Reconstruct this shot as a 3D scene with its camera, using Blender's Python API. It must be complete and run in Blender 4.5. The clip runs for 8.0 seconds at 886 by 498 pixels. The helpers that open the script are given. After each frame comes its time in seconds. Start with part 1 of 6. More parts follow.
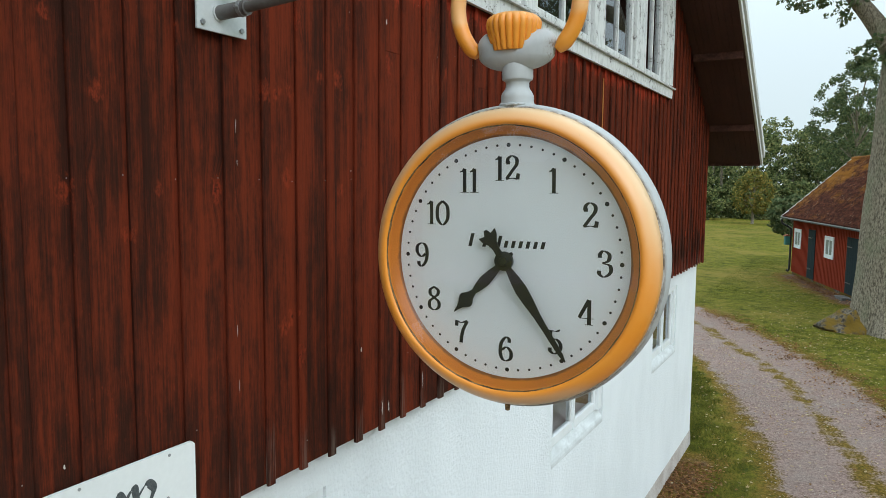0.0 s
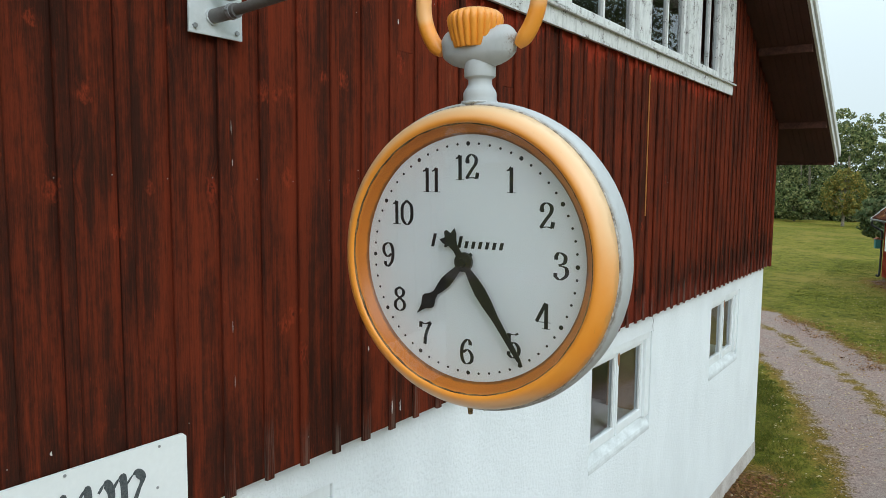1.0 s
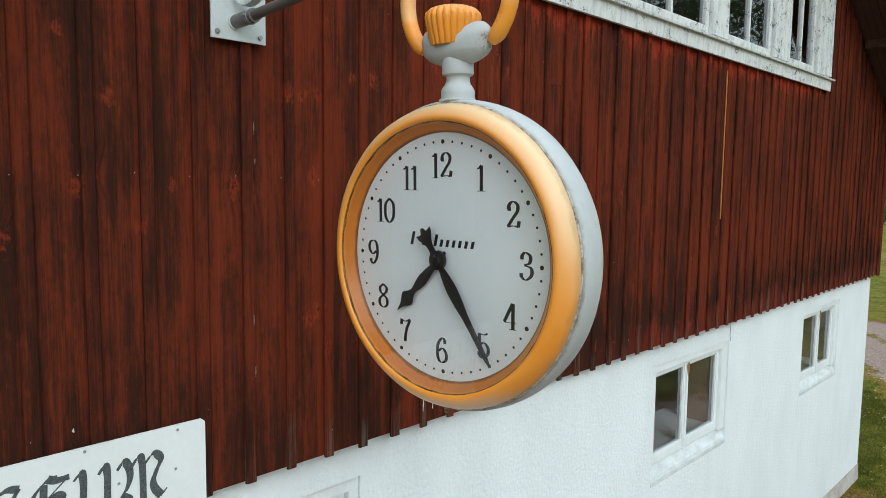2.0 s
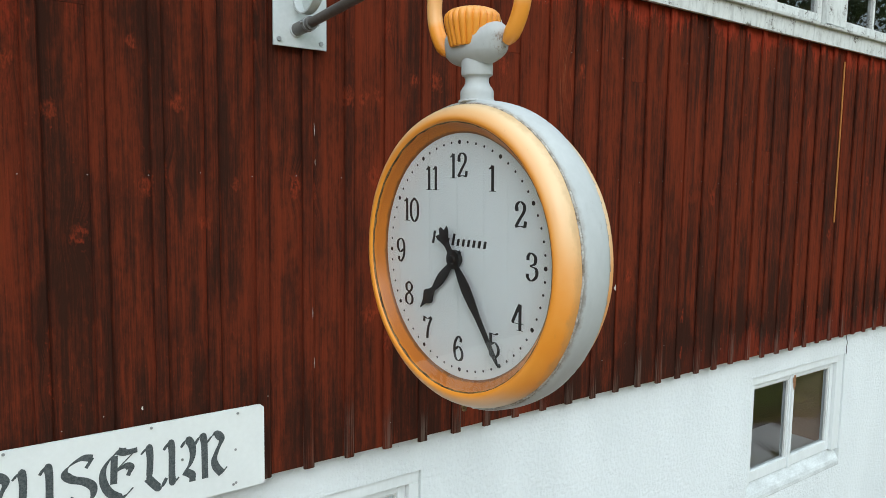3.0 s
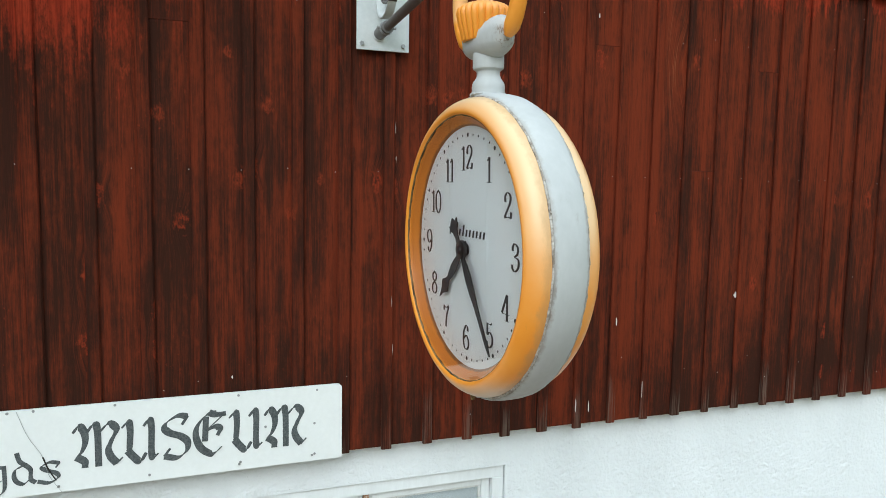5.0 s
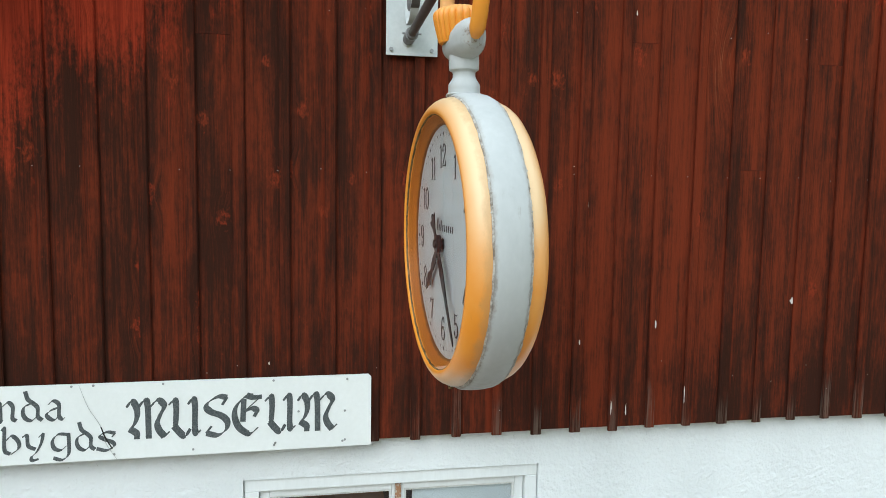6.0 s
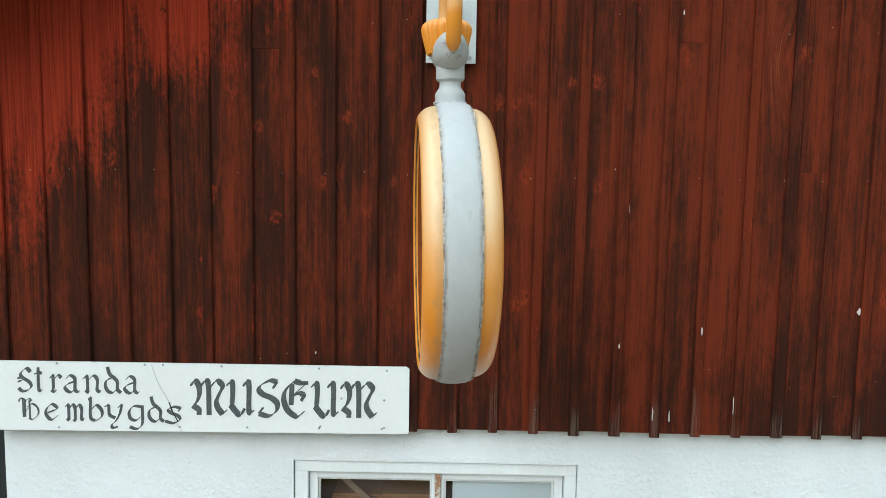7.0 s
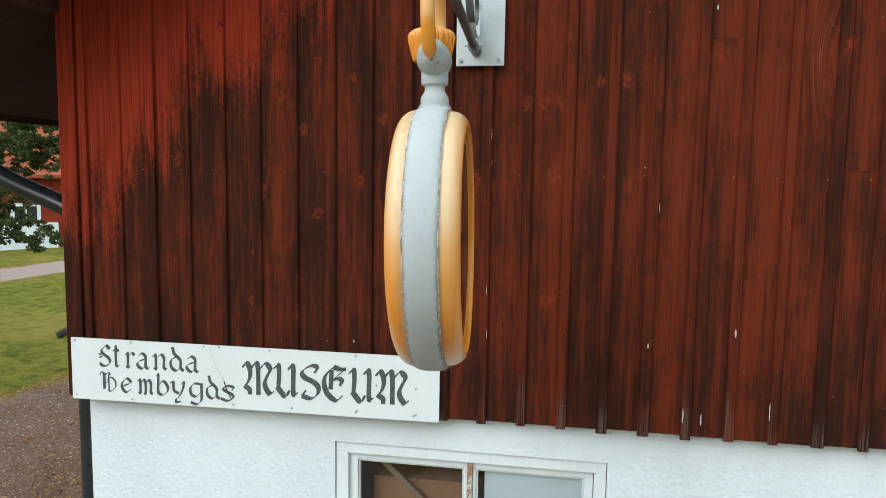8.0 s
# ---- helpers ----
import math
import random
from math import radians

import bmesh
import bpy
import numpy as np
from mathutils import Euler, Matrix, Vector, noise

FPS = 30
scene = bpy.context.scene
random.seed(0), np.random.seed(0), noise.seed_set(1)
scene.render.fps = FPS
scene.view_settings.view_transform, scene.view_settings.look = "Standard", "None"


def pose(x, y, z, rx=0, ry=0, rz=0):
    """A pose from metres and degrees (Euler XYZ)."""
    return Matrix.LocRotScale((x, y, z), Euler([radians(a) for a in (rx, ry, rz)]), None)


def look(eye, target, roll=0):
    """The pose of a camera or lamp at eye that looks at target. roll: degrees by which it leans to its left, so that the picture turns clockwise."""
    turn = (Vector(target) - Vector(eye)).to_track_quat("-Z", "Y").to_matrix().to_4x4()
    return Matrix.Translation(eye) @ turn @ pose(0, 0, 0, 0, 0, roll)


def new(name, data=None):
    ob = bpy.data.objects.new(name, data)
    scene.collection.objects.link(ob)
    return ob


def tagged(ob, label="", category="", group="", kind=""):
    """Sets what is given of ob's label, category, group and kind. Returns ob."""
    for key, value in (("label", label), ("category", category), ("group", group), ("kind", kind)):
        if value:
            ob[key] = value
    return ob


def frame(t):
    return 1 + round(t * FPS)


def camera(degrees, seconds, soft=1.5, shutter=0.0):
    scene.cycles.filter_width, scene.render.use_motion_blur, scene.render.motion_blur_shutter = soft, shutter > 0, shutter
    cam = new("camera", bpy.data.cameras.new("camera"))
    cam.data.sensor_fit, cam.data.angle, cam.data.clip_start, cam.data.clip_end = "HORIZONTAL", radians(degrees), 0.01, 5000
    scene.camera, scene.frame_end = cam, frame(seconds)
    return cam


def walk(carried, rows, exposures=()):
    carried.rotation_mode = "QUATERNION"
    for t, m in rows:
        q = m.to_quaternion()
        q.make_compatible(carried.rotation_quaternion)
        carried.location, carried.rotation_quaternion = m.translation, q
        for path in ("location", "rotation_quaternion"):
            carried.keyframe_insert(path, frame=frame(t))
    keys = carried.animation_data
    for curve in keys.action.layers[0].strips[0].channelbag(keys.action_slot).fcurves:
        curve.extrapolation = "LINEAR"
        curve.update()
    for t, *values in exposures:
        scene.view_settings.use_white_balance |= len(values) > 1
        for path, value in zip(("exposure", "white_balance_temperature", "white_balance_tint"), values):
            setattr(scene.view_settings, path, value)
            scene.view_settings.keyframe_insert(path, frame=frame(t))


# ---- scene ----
cam = camera(64.1, 8.0, soft=0.45)
PATH = [
    (0, (1.84, -1.537, 3.893), (0.85, 0.19, 3.703), 0.5),
    (0.5, (1.942, -1.462, 3.89), (0.882, 0.223, 3.698), 0.5),
    (1, (2.071, -1.36, 3.894), (0.904, 0.254, 3.702), 0.5),
    (2.5, (2.417, -1.059, 3.888), (0.915, 0.248, 3.694), 0.8),
    (3, (2.506, -0.969, 3.894), (0.892, 0.196, 3.697), 0.8),
    (3.5, (2.587, -0.897, 3.881), (0.885, 0.135, 3.686), 1.0),
    (4, (2.636, -0.825, 3.876), (0.87, 0.092, 3.681), 1.0),
    (5.5, (2.864, -0.41, 3.867), (0.945, 0.122, 3.673), 1.0),
    (6, (2.951, -0.238, 3.86), (0.993, 0.122, 3.67), 0.9),
    (6.5, (3.026, -0.05, 3.869), (1.044, 0.128, 3.672), 1.0),
    (7, (3.091, 0.148, 3.879), (1.101, 0.142, 3.682), 1.0),
    (7.5, (3.142, 0.349, 3.881), (1.16, 0.179, 3.678), 0.9),
    (8, (3.176, 0.542, 3.888), (1.215, 0.208, 3.681), 0.9),
]
walk(cam, [(t, look(eye, target, roll)) for t, eye, target, roll in PATH],
     exposures=[(0.0, 0.03, 6150, 9), (1.0, 0.04, 6150, 9), (2.5, 0.09, 6200, 9), (4.0, 0.20, 6200, 9), (5.5, 0.26, 6200, 9), (8.0, 0.20, 6200, 9)])

# ---- light: an overcast day, soft sun high behind the camera ----
world = bpy.data.worlds.new("overcast")
scene.world = world
world.use_nodes = True
wn, wl = world.node_tree.nodes, world.node_tree.links
sky = wn.new("ShaderNodeTexSky")
sky.sky_type, sky.sun_disc = "NISHITA", False
sky.sun_elevation, sky.sun_rotation = radians(30), radians(122)
sky.air_density, sky.dust_density, sky.ozone_density = 1.0, 4.0, 1.0
veil = wn.new("ShaderNodeMix")
veil.data_type = "RGBA"
veil.inputs["Factor"].default_value = 0.88
veil.inputs[7].default_value = (11.75, 13.4, 13.6, 1)
wl.new(sky.outputs[0], veil.inputs[6])
# a clouded sky is three times as bright overhead as at the horizon
up = wn.new("ShaderNodeSeparateXYZ")
wl.new(wn.new("ShaderNodeTexCoord").outputs["Generated"], up.inputs[0])
rise = wn.new("ShaderNodeMapRange")
rise.interpolation_type = "SMOOTHSTEP"
for slot, value in enumerate((0.02, 0.85, 0.68, 1.52)):
    rise.inputs[slot + 1].default_value = value
wl.new(up.outputs[2], rise.inputs[0])
dome = wn.new("ShaderNodeVectorMath")
dome.operation = "SCALE"
wl.new(veil.outputs[2], dome.inputs[0])
wl.new(rise.outputs[0], dome.inputs["Scale"])
wl.new(dome.outputs[0], wn["Background"].inputs["Color"])
wn["Background"].inputs["Strength"].default_value = 0.1
sun = new("sun", bpy.data.lights.new("sun", "SUN"))
sun.data.energy, sun.data.angle, sun.data.color = 1.2, radians(35), (0.98, 0.99, 1.0)
sun.matrix_world = look((16, -10, 11), (0, 0, 0))

# ---- materials ----


class Nodes:
    """Short hand for a node material."""

    def __init__(self, name):
        self.m = bpy.data.materials.new(name)
        self.m.use_nodes = True
        self.t = self.m.node_tree
        self.b = self.t.nodes["Principled BSDF"]
        self.out = self.t.nodes["Material Output"]

    def add(self, kind, **values):
        n = self.t.nodes.new(kind)
        for k, v in values.items():
            n.inputs[k.replace("_", " ")].default_value = v
        return n

    def link(self, a, b):
        self.t.links.new(a, b)

    def coords(self, scale=(1, 1, 1), offset=None):
        c = self.t.nodes.new("ShaderNodeTexCoord").outputs["Object"]
        if offset is not None:
            a = self.t.nodes.new("ShaderNodeVectorMath")
            self.link(c, a.inputs[0])
            self.link(offset, a.inputs[1])
            c = a.outputs[0]
        mp = self.t.nodes.new("ShaderNodeMapping")
        mp.inputs["Scale"].default_value = scale
        self.link(c, mp.inputs["Vector"])
        return mp.outputs[0]

    def noise(self, scale, stretch=(1, 1, 1), detail=4, rough=0.55, offset=None):
        n = self.add("ShaderNodeTexNoise", Scale=scale, Detail=detail, Roughness=rough)
        self.link(self.coords(stretch, offset), n.inputs["Vector"])
        return n.outputs["Fac"]

    def math(self, op, a, b=0.0, clamp=False):
        n = self.t.nodes.new("ShaderNodeMath")
        n.operation, n.use_clamp = op, clamp
        for i, v in enumerate((a, b)):
            if isinstance(v, (int, float)):
                n.inputs[i].default_value = v
            else:
                self.link(v, n.inputs[i])
        return n.outputs[0]

    def span(self, v, lo, hi, to_lo=0.0, to_hi=1.0):
        n = self.t.nodes.new("ShaderNodeMapRange")
        n.interpolation_type = "SMOOTHSTEP"
        for i, x in enumerate((lo, hi, to_lo, to_hi)):
            n.inputs[i + 1].default_value = x
        self.link(v, n.inputs[0])
        return n.outputs[0]

    def mix(self, fac, a, b):
        n = self.t.nodes.new("ShaderNodeMix")
        n.data_type = "RGBA"
        for s, v in (("Factor", fac), (6, a), (7, b)):
            i = n.inputs[s]
            if isinstance(v, (int, float)):
                i.default_value = v
            elif isinstance(v, tuple):
                i.default_value = (*v, 1)
            else:
                self.link(v, i)
        return n.outputs[2]

    def bump(self, height, strength, distance=0.01):
        n = self.add("ShaderNodeBump", Strength=strength, Distance=distance)
        self.link(height, n.inputs["Height"])
        self.link(n.outputs[0], self.b.inputs["Normal"])

    def set(self, colour, rough, metal=0.0):
        for k, v in (("Base Color", colour), ("Roughness", rough), ("Metallic", metal)):
            if isinstance(v, tuple):
                self.b.inputs[k].default_value = (*v, 1)
            elif isinstance(v, (int, float)):
                self.b.inputs[k].default_value = v
            else:
                self.link(v, self.b.inputs[k])
        return self.m

    def chance(self):
        return self.t.nodes.new("ShaderNodeObjectInfo").outputs["Random"]

    def island(self):
        return self.t.nodes.new("ShaderNodeNewGeometry").outputs["Random Per Island"]

    def axis(self, which):
        c = self.t.nodes.new("ShaderNodeTexCoord").outputs["Object"]
        s = self.t.nodes.new("ShaderNodeSeparateXYZ")
        self.link(c, s.inputs[0])
        return s.outputs[which]


def worn(name, a, b, rough, scale=6, fine=60, stretch=(1, 1, 1), bump=0.2, dist=0.004, metal=0.0, spread=0.25):
    """A surface of two tones that vary at two scales, with a fine relief."""
    k = Nodes(name)
    big, small = k.noise(scale, stretch, 5), k.noise(fine, stretch, 4)
    f = k.math("ADD", k.math("MULTIPLY", big, 0.65), k.math("MULTIPLY", small, 0.35))
    k.bump(small, bump, dist)
    if rough >= 0.7:
        k.b.inputs["Specular IOR Level"].default_value = 0.12
    return k.set(k.mix(k.span(f, 0.5 - spread, 0.5 + spread), a, b), k.span(big, 0.3, 0.7, rough - 0.06, rough + 0.08), metal)


# knots of the boards: along the wall, height, radius
KNOTS = [(-0.42, 4.32, 0.022), (-0.28, 4.14, 0.028), (-1.30, 3.95, 0.034), (-0.77, 4.24, 0.025), (-0.39, 3.86, 0.031), (-0.08, 3.86, 0.022), (-0.67, 4.09, 0.028), (0.79, 4.30, 0.034), (0.68, 4.30, 0.025), (0.44, 4.21, 0.031), (0.81, 3.85, 0.022), (1.67, 4.44, 0.028), (0.37, 4.21, 0.034), (0.51, 4.22, 0.025), (0.49, 3.90, 0.031), (-0.20, 3.73, 0.022), (0.51, 3.37, 0.028), (0.47, 3.33, 0.034)]


def wood_material(name, red, dark, grey=None):
    """Stained boards: long grain that bends round knots, weathered patches, and paint better kept under the eave and the apron."""
    k = Nodes(name)
    chance = k.chance()
    shift = k.t.nodes.new("ShaderNodeCombineXYZ")
    for i, f in enumerate((11.0, 5.0, 37.0)):
        k.link(k.math("MULTIPLY", chance, f), shift.inputs[i])
    off = shift.outputs[0]
    v = k.add("ShaderNodeTexVoronoi", Scale=1.0, Randomness=0.95)
    v.voronoi_dimensions = "2D"
    at = k.t.nodes.new("ShaderNodeCombineXYZ")
    k.link(k.math("ADD", k.math("MULTIPLY", k.axis(1), 5.4), k.math("MULTIPLY", chance, 17.0)), at.inputs[0])
    k.link(k.math("ADD", k.math("MULTIPLY", k.axis(2), 3.0), k.math("MULTIPLY", chance, 41.0)), at.inputs[1])
    k.link(at.outputs[0], v.inputs["Vector"])
    pick = k.t.nodes.new("ShaderNodeSeparateColor")
    k.link(v.outputs["Color"], pick.inputs[0])
    picked = k.math("GREATER_THAN", pick.outputs[0], 0.86)
    wob = k.noise(46, (1, 1, 0.7), 6, 0.68, off)
    dist = k.math("ADD", v.outputs["Distance"], k.math("MULTIPLY", k.math("SUBTRACT", wob, 0.5), 0.50))
    knot = k.math("MULTIPLY", k.span(dist, 0.15, 0.05), picked)
    heart = k.math("MULTIPLY", k.span(dist, 0.050, 0.02), k.math("MULTIPLY", picked, k.span(pick.outputs[1], 0.45, 0.55)))
    bend = k.math("MULTIPLY", k.span(v.outputs["Distance"], 0.42, 0.02), k.math("MULTIPLY", picked, 0.026))
    dy, dz = k.math("MULTIPLY", k.math("SUBTRACT", k.axis(1), 1.56), 2.2), k.math("MULTIPLY", k.math("SUBTRACT", k.axis(2), 4.40), 0.6)
    curl = k.span(k.math("SQRT", k.math("ADD", k.math("MULTIPLY", dy, dy), k.math("MULTIPLY", dz, dz))), 0.22, 0.0)
    bend = k.math("ADD", bend, k.math("MULTIPLY", curl, 0.05))
    warp = k.t.nodes.new("ShaderNodeCombineXYZ")
    k.link(bend, warp.inputs[1])
    bent = k.t.nodes.new("ShaderNodeVectorMath")
    k.link(off, bent.inputs[0])
    k.link(warp.outputs[0], bent.inputs[1])
    grain = k.span(k.noise(330, (1, 1, 0.03), 3, 0.75, bent.outputs[0]), 0.38, 0.62)
    lines = k.span(k.noise(120, (1, 1, 0.016), 4, 0.7, bent.outputs[0]), 0.34, 0.66)
    streak = k.span(k.noise(15, (1, 1, 0.06), 7, 0.70, bent.outputs[0]), 0.34, 0.66)
    speck = k.noise(80, (1, 1, 0.38), 8, 0.74)
    patch = k.noise(1.9, (1, 1.7, 0.55), 8, 0.68)
    cloud = k.span(k.math("ADD", patch, k.math("MULTIPLY", k.math("SUBTRACT", speck, 0.5), 0.26)), 0.38, 0.62)
    tone = k.math("ADD", k.math("MULTIPLY", grain, 0.12), k.math("MULTIPLY", lines, 0.16))
    tone = k.math("ADD", tone, k.math("MULTIPLY", streak, 0.26))
    tone = k.math("ADD", tone, k.math("MULTIPLY", cloud, 0.25))
    comb = k.span(k.noise(42, (1, 1, 0.022), 6, 0.72, bent.outputs[0]), 0.34, 0.66)
    tone = k.math("ADD", tone, k.math("MULTIPLY", comb, 0.20))
    broad = k.span(k.noise(5.5, (1, 2.2, 0.30), 6, 0.62, off), 0.34, 0.66)
    tone = k.math("ADD", tone, k.math("MULTIPLY", broad, 0.20))
    tone = k.math("ADD", tone, k.math("MULTIPLY", k.math("SUBTRACT", chance, 0.5), 0.15))
    old = k.math("MULTIPLY", k.span(k.axis(1), -2.4, -1.6), k.span(k.axis(1), 0.35, -0.3))
    tone = k.math("SUBTRACT", tone, k.math("MULTIPLY", old, 0.20))
    tone = k.math("SUBTRACT", tone, k.span(k.axis(1), 1.5, 2.2, 0.0, 0.04))
    mottle = k.span(k.noise(30, (1, 1, 0.35), 8, 0.72, off), 0.36, 0.64)
    tone = k.math("ADD", tone, k.math("MULTIPLY", k.math("SUBTRACT", mottle, 0.5), 0.15))
    # rain splash has blackened the foot of the boards unevenly
    wet = k.span(k.math("ADD", k.axis(2), k.math("MULTIPLY", k.math("SUBTRACT", k.noise(3.2, (1, 2.0, 0.5), 6, 0.66, off), 0.5), 1.3)), 3.30, 2.86)
    tone = k.math("SUBTRACT", tone, k.math("MULTIPLY", wet, k.span(k.axis(1), 1.0, 2.4, 0.14, 0.34)))
    colour = k.mix(k.span(tone, 0.16, 0.93), dark, red)
    split = k.span(k.noise(300, (1, 1, 0.008), 2, 0.5, bent.outputs[0]), 0.62, 0.72, 0.0, 0.28)
    colour = k.mix(split, colour, dark)
    crumbs = k.math("MULTIPLY", k.span(k.noise(95, (1, 1, 0.45), 5, 0.7, off), 0.60, 0.70, 0.0, 0.5), k.span(patch, 0.45, 0.62))
    colour = k.mix(crumbs, colour, (0.22, 0.036, 0.015))
    z, y = k.axis(2), k.axis(1)
    fleck = k.math("ADD", k.math("MULTIPLY", k.math("SUBTRACT", speck, 0.5), 0.8), k.math("MULTIPLY", k.math("SUBTRACT", patch, 0.5), 1.7))
    fleck = k.math("ADD", fleck, k.math("MULTIPLY", k.math("SUBTRACT", streak, 0.5), 0.3))
    edge = k.math("SUBTRACT", z, k.math("MULTIPLY", k.math("ADD", y, 1.0), 0.9))
    corner = k.span(k.math("ADD", edge, fleck), 4.16, 4.66, 0.0, 0.8)
    apron = k.math("MULTIPLY", k.span(k.math("ADD", z, k.math("MULTIPLY", fleck, 0.35)), 4.735, 4.825, 0.0, 0.6), k.math("MULTIPLY", k.span(y, 0.3, 0.6), k.span(y, 6.9, 6.6)))
    fresh = k.mix(lines, (0.24, 0.028, 0.0135), (0.41, 0.049, 0.021))
    kept = k.math("MULTIPLY", k.span(k.math("ADD", z, k.math("MULTIPLY", fleck, -0.5)), 2.98, 2.82, 0.0, 0.22), k.span(y, 2.4, 3.2))
    colour = k.mix(k.math("MAXIMUM", k.math("MAXIMUM", corner, apron), kept), colour, fresh)
    colour = k.mix(k.math("MULTIPLY", knot, k.span(speck, 0.36, 0.6, 0.1, 0.85)), colour, (0.25, 0.037, 0.016))
    colour = k.mix(k.math("MULTIPLY", heart, 0.75), colour, dark)
    wide = k.math("ADD", 1.0, k.math("MULTIPLY", k.math("SUBTRACT", wob, 0.5), 3.2))
    for ky, kz, size in KNOTS:
        a, b = k.math("SUBTRACT", y, ky), k.math("MULTIPLY", k.math("SUBTRACT", z, kz), 0.72)
        far = k.math("DIVIDE", k.math("MULTIPLY", k.math("SQRT", k.math("ADD", k.math("MULTIPLY", a, a), k.math("MULTIPLY", b, b))), wide), size)
        colour = k.mix(k.math("MULTIPLY", k.span(far, 1.05, 0.35), k.span(speck, 0.38, 0.62, 0.05, 0.65)), colour, (0.29, 0.045, 0.018))
        colour = k.mix(k.math("MULTIPLY", k.span(far, 0.34, 0.16), k.span(wob, 0.42, 0.60, 0.0, 0.7)), colour, dark)
    colour = k.mix(k.math("MULTIPLY", curl, k.span(lines, 0.7, 1.0, 0.0, 0.4)), colour, (0.33, 0.14, 0.065))
    if grey:
        bare = k.math("ADD", z, k.math("MULTIPLY", k.noise(9, (1, 1, 0.2), 4, 0.6, off), -0.75))
        colour = k.mix(k.math("MULTIPLY", k.span(bare, 2.58, 2.38, 0.0, 0.7), k.span(lines, 0.25, 0.95)), colour, grey)
    height = k.math("ADD", k.math("MULTIPLY", lines, 0.5), k.math("MULTIPLY", knot, 0.5))
    k.bump(k.math("ADD", height, k.math("MULTIPLY", grain, 0.35)), 0.45, 0.003)
    k.b.inputs["Specular IOR Level"].default_value = 0.02
    return k.set(colour, k.span(streak, 0.0, 1.0, 0.70, 0.88))


RED, DARK = (0.158, 0.0288, 0.0127), (0.0368, 0.0144, 0.0097)
M_board = wood_material("stained_board", RED, DARK)
M_batten = wood_material("stained_batten", (0.148, 0.0274, 0.0123), (0.0345, 0.0136, 0.0092), grey=(0.135, 0.098, 0.078))
M_bare_strip = worn("bare_pine", (0.34, 0.12, 0.030), (0.50, 0.22, 0.065), 0.7, 9, 70, (1, 1, 0.05))
M_fleck = worn("pale_fleck", (0.52, 0.46, 0.40), (0.66, 0.62, 0.58), 0.8, 40, 160)
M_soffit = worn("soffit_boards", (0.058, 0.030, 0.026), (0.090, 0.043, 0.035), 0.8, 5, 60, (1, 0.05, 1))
M_purlin = worn("purlin_paint", (0.040, 0.018, 0.014), (0.105, 0.047, 0.033), 0.75, 12, 50, spread=0.16)


def plaster_material():
    k = Nodes("rough_plaster")
    lump, crumb, stain = k.noise(44, (1, 1, 1), 5, 0.55), k.noise(150, (1, 1, 1), 3), k.noise(1.7, (1, 1.2, 0.5), 6, 0.6)
    k.bump(k.math("ADD", lump, k.math("MULTIPLY", crumb, 0.16)), 0.62, 0.015)
    c = k.mix(k.span(stain, 0.35, 0.7), (0.785, 0.826, 0.842), (0.73, 0.77, 0.785))
    c = k.mix(k.math("MULTIPLY", k.span(k.noise(48, (1, 1, 1), 4, 0.7), 0.66, 0.73), 0.45), c, (0.40, 0.41, 0.39))
    return k.set(c, 0.88)


M_plaster = plaster_material()
M_plinth = worn("plinth_stone", (0.34, 0.29, 0.25), (0.62, 0.60, 0.57), 0.9, 3, 40, bump=0.5, dist=0.02)
M_trim = worn("white_trim_paint", (0.80, 0.84, 0.85), (0.70, 0.735, 0.74), 0.5, 5, 70, (1, 1, 0.2), 0.15)


def flaking(name, paint, under, amount):
    k = Nodes(name)
    big, fine = k.noise(13, (1, 0.8, 0.8), 8, 0.78), k.noise(150, (1, 0.7, 0.7), 4)
    f = k.math("ADD", k.math("MULTIPLY", big, 0.7), k.math("MULTIPLY", fine, 0.3))
    m = k.span(f, amount, amount + 0.03)
    k.bump(k.math("SUBTRACT", k.math("MULTIPLY", fine, 0.2), m), 0.5, 0.003)
    c = k.mix(k.span(big, 0.3, 0.7), paint, tuple(v * 0.86 for v in paint))
    c = k.mix(k.span(k.noise(46, (1, 0.5, 0.12), 6, 0.7), 0.46, 0.66, 0.0, 0.5), c, tuple(v * 0.45 for v in paint))
    return k.set(k.mix(m, c, under), 0.6)


M_flaky = flaking("flaking_white_paint", (0.70, 0.715, 0.70), (0.12, 0.105, 0.09), 0.555)
M_weathered = flaking("weathered_white_paint", (0.76, 0.78, 0.76), (0.30, 0.27, 0.24), 0.63)
M_bare = flaking("bare_mullion", (0.62, 0.58, 0.52), (0.33, 0.17, 0.09), 0.50)
M_barge = worn("barge_paint", (0.70, 0.71, 0.70), (0.50, 0.51, 0.50), 0.55, 4, 50, (1, 0.2, 0.2))
M_clay = worn("clay_tiles", (0.20, 0.07, 0.045), (0.32, 0.12, 0.07), 0.85, 3, 40)
M_orange = worn("orange_tiles", (0.24, 0.065, 0.033), (0.34, 0.10, 0.05), 0.8, 2, 20)


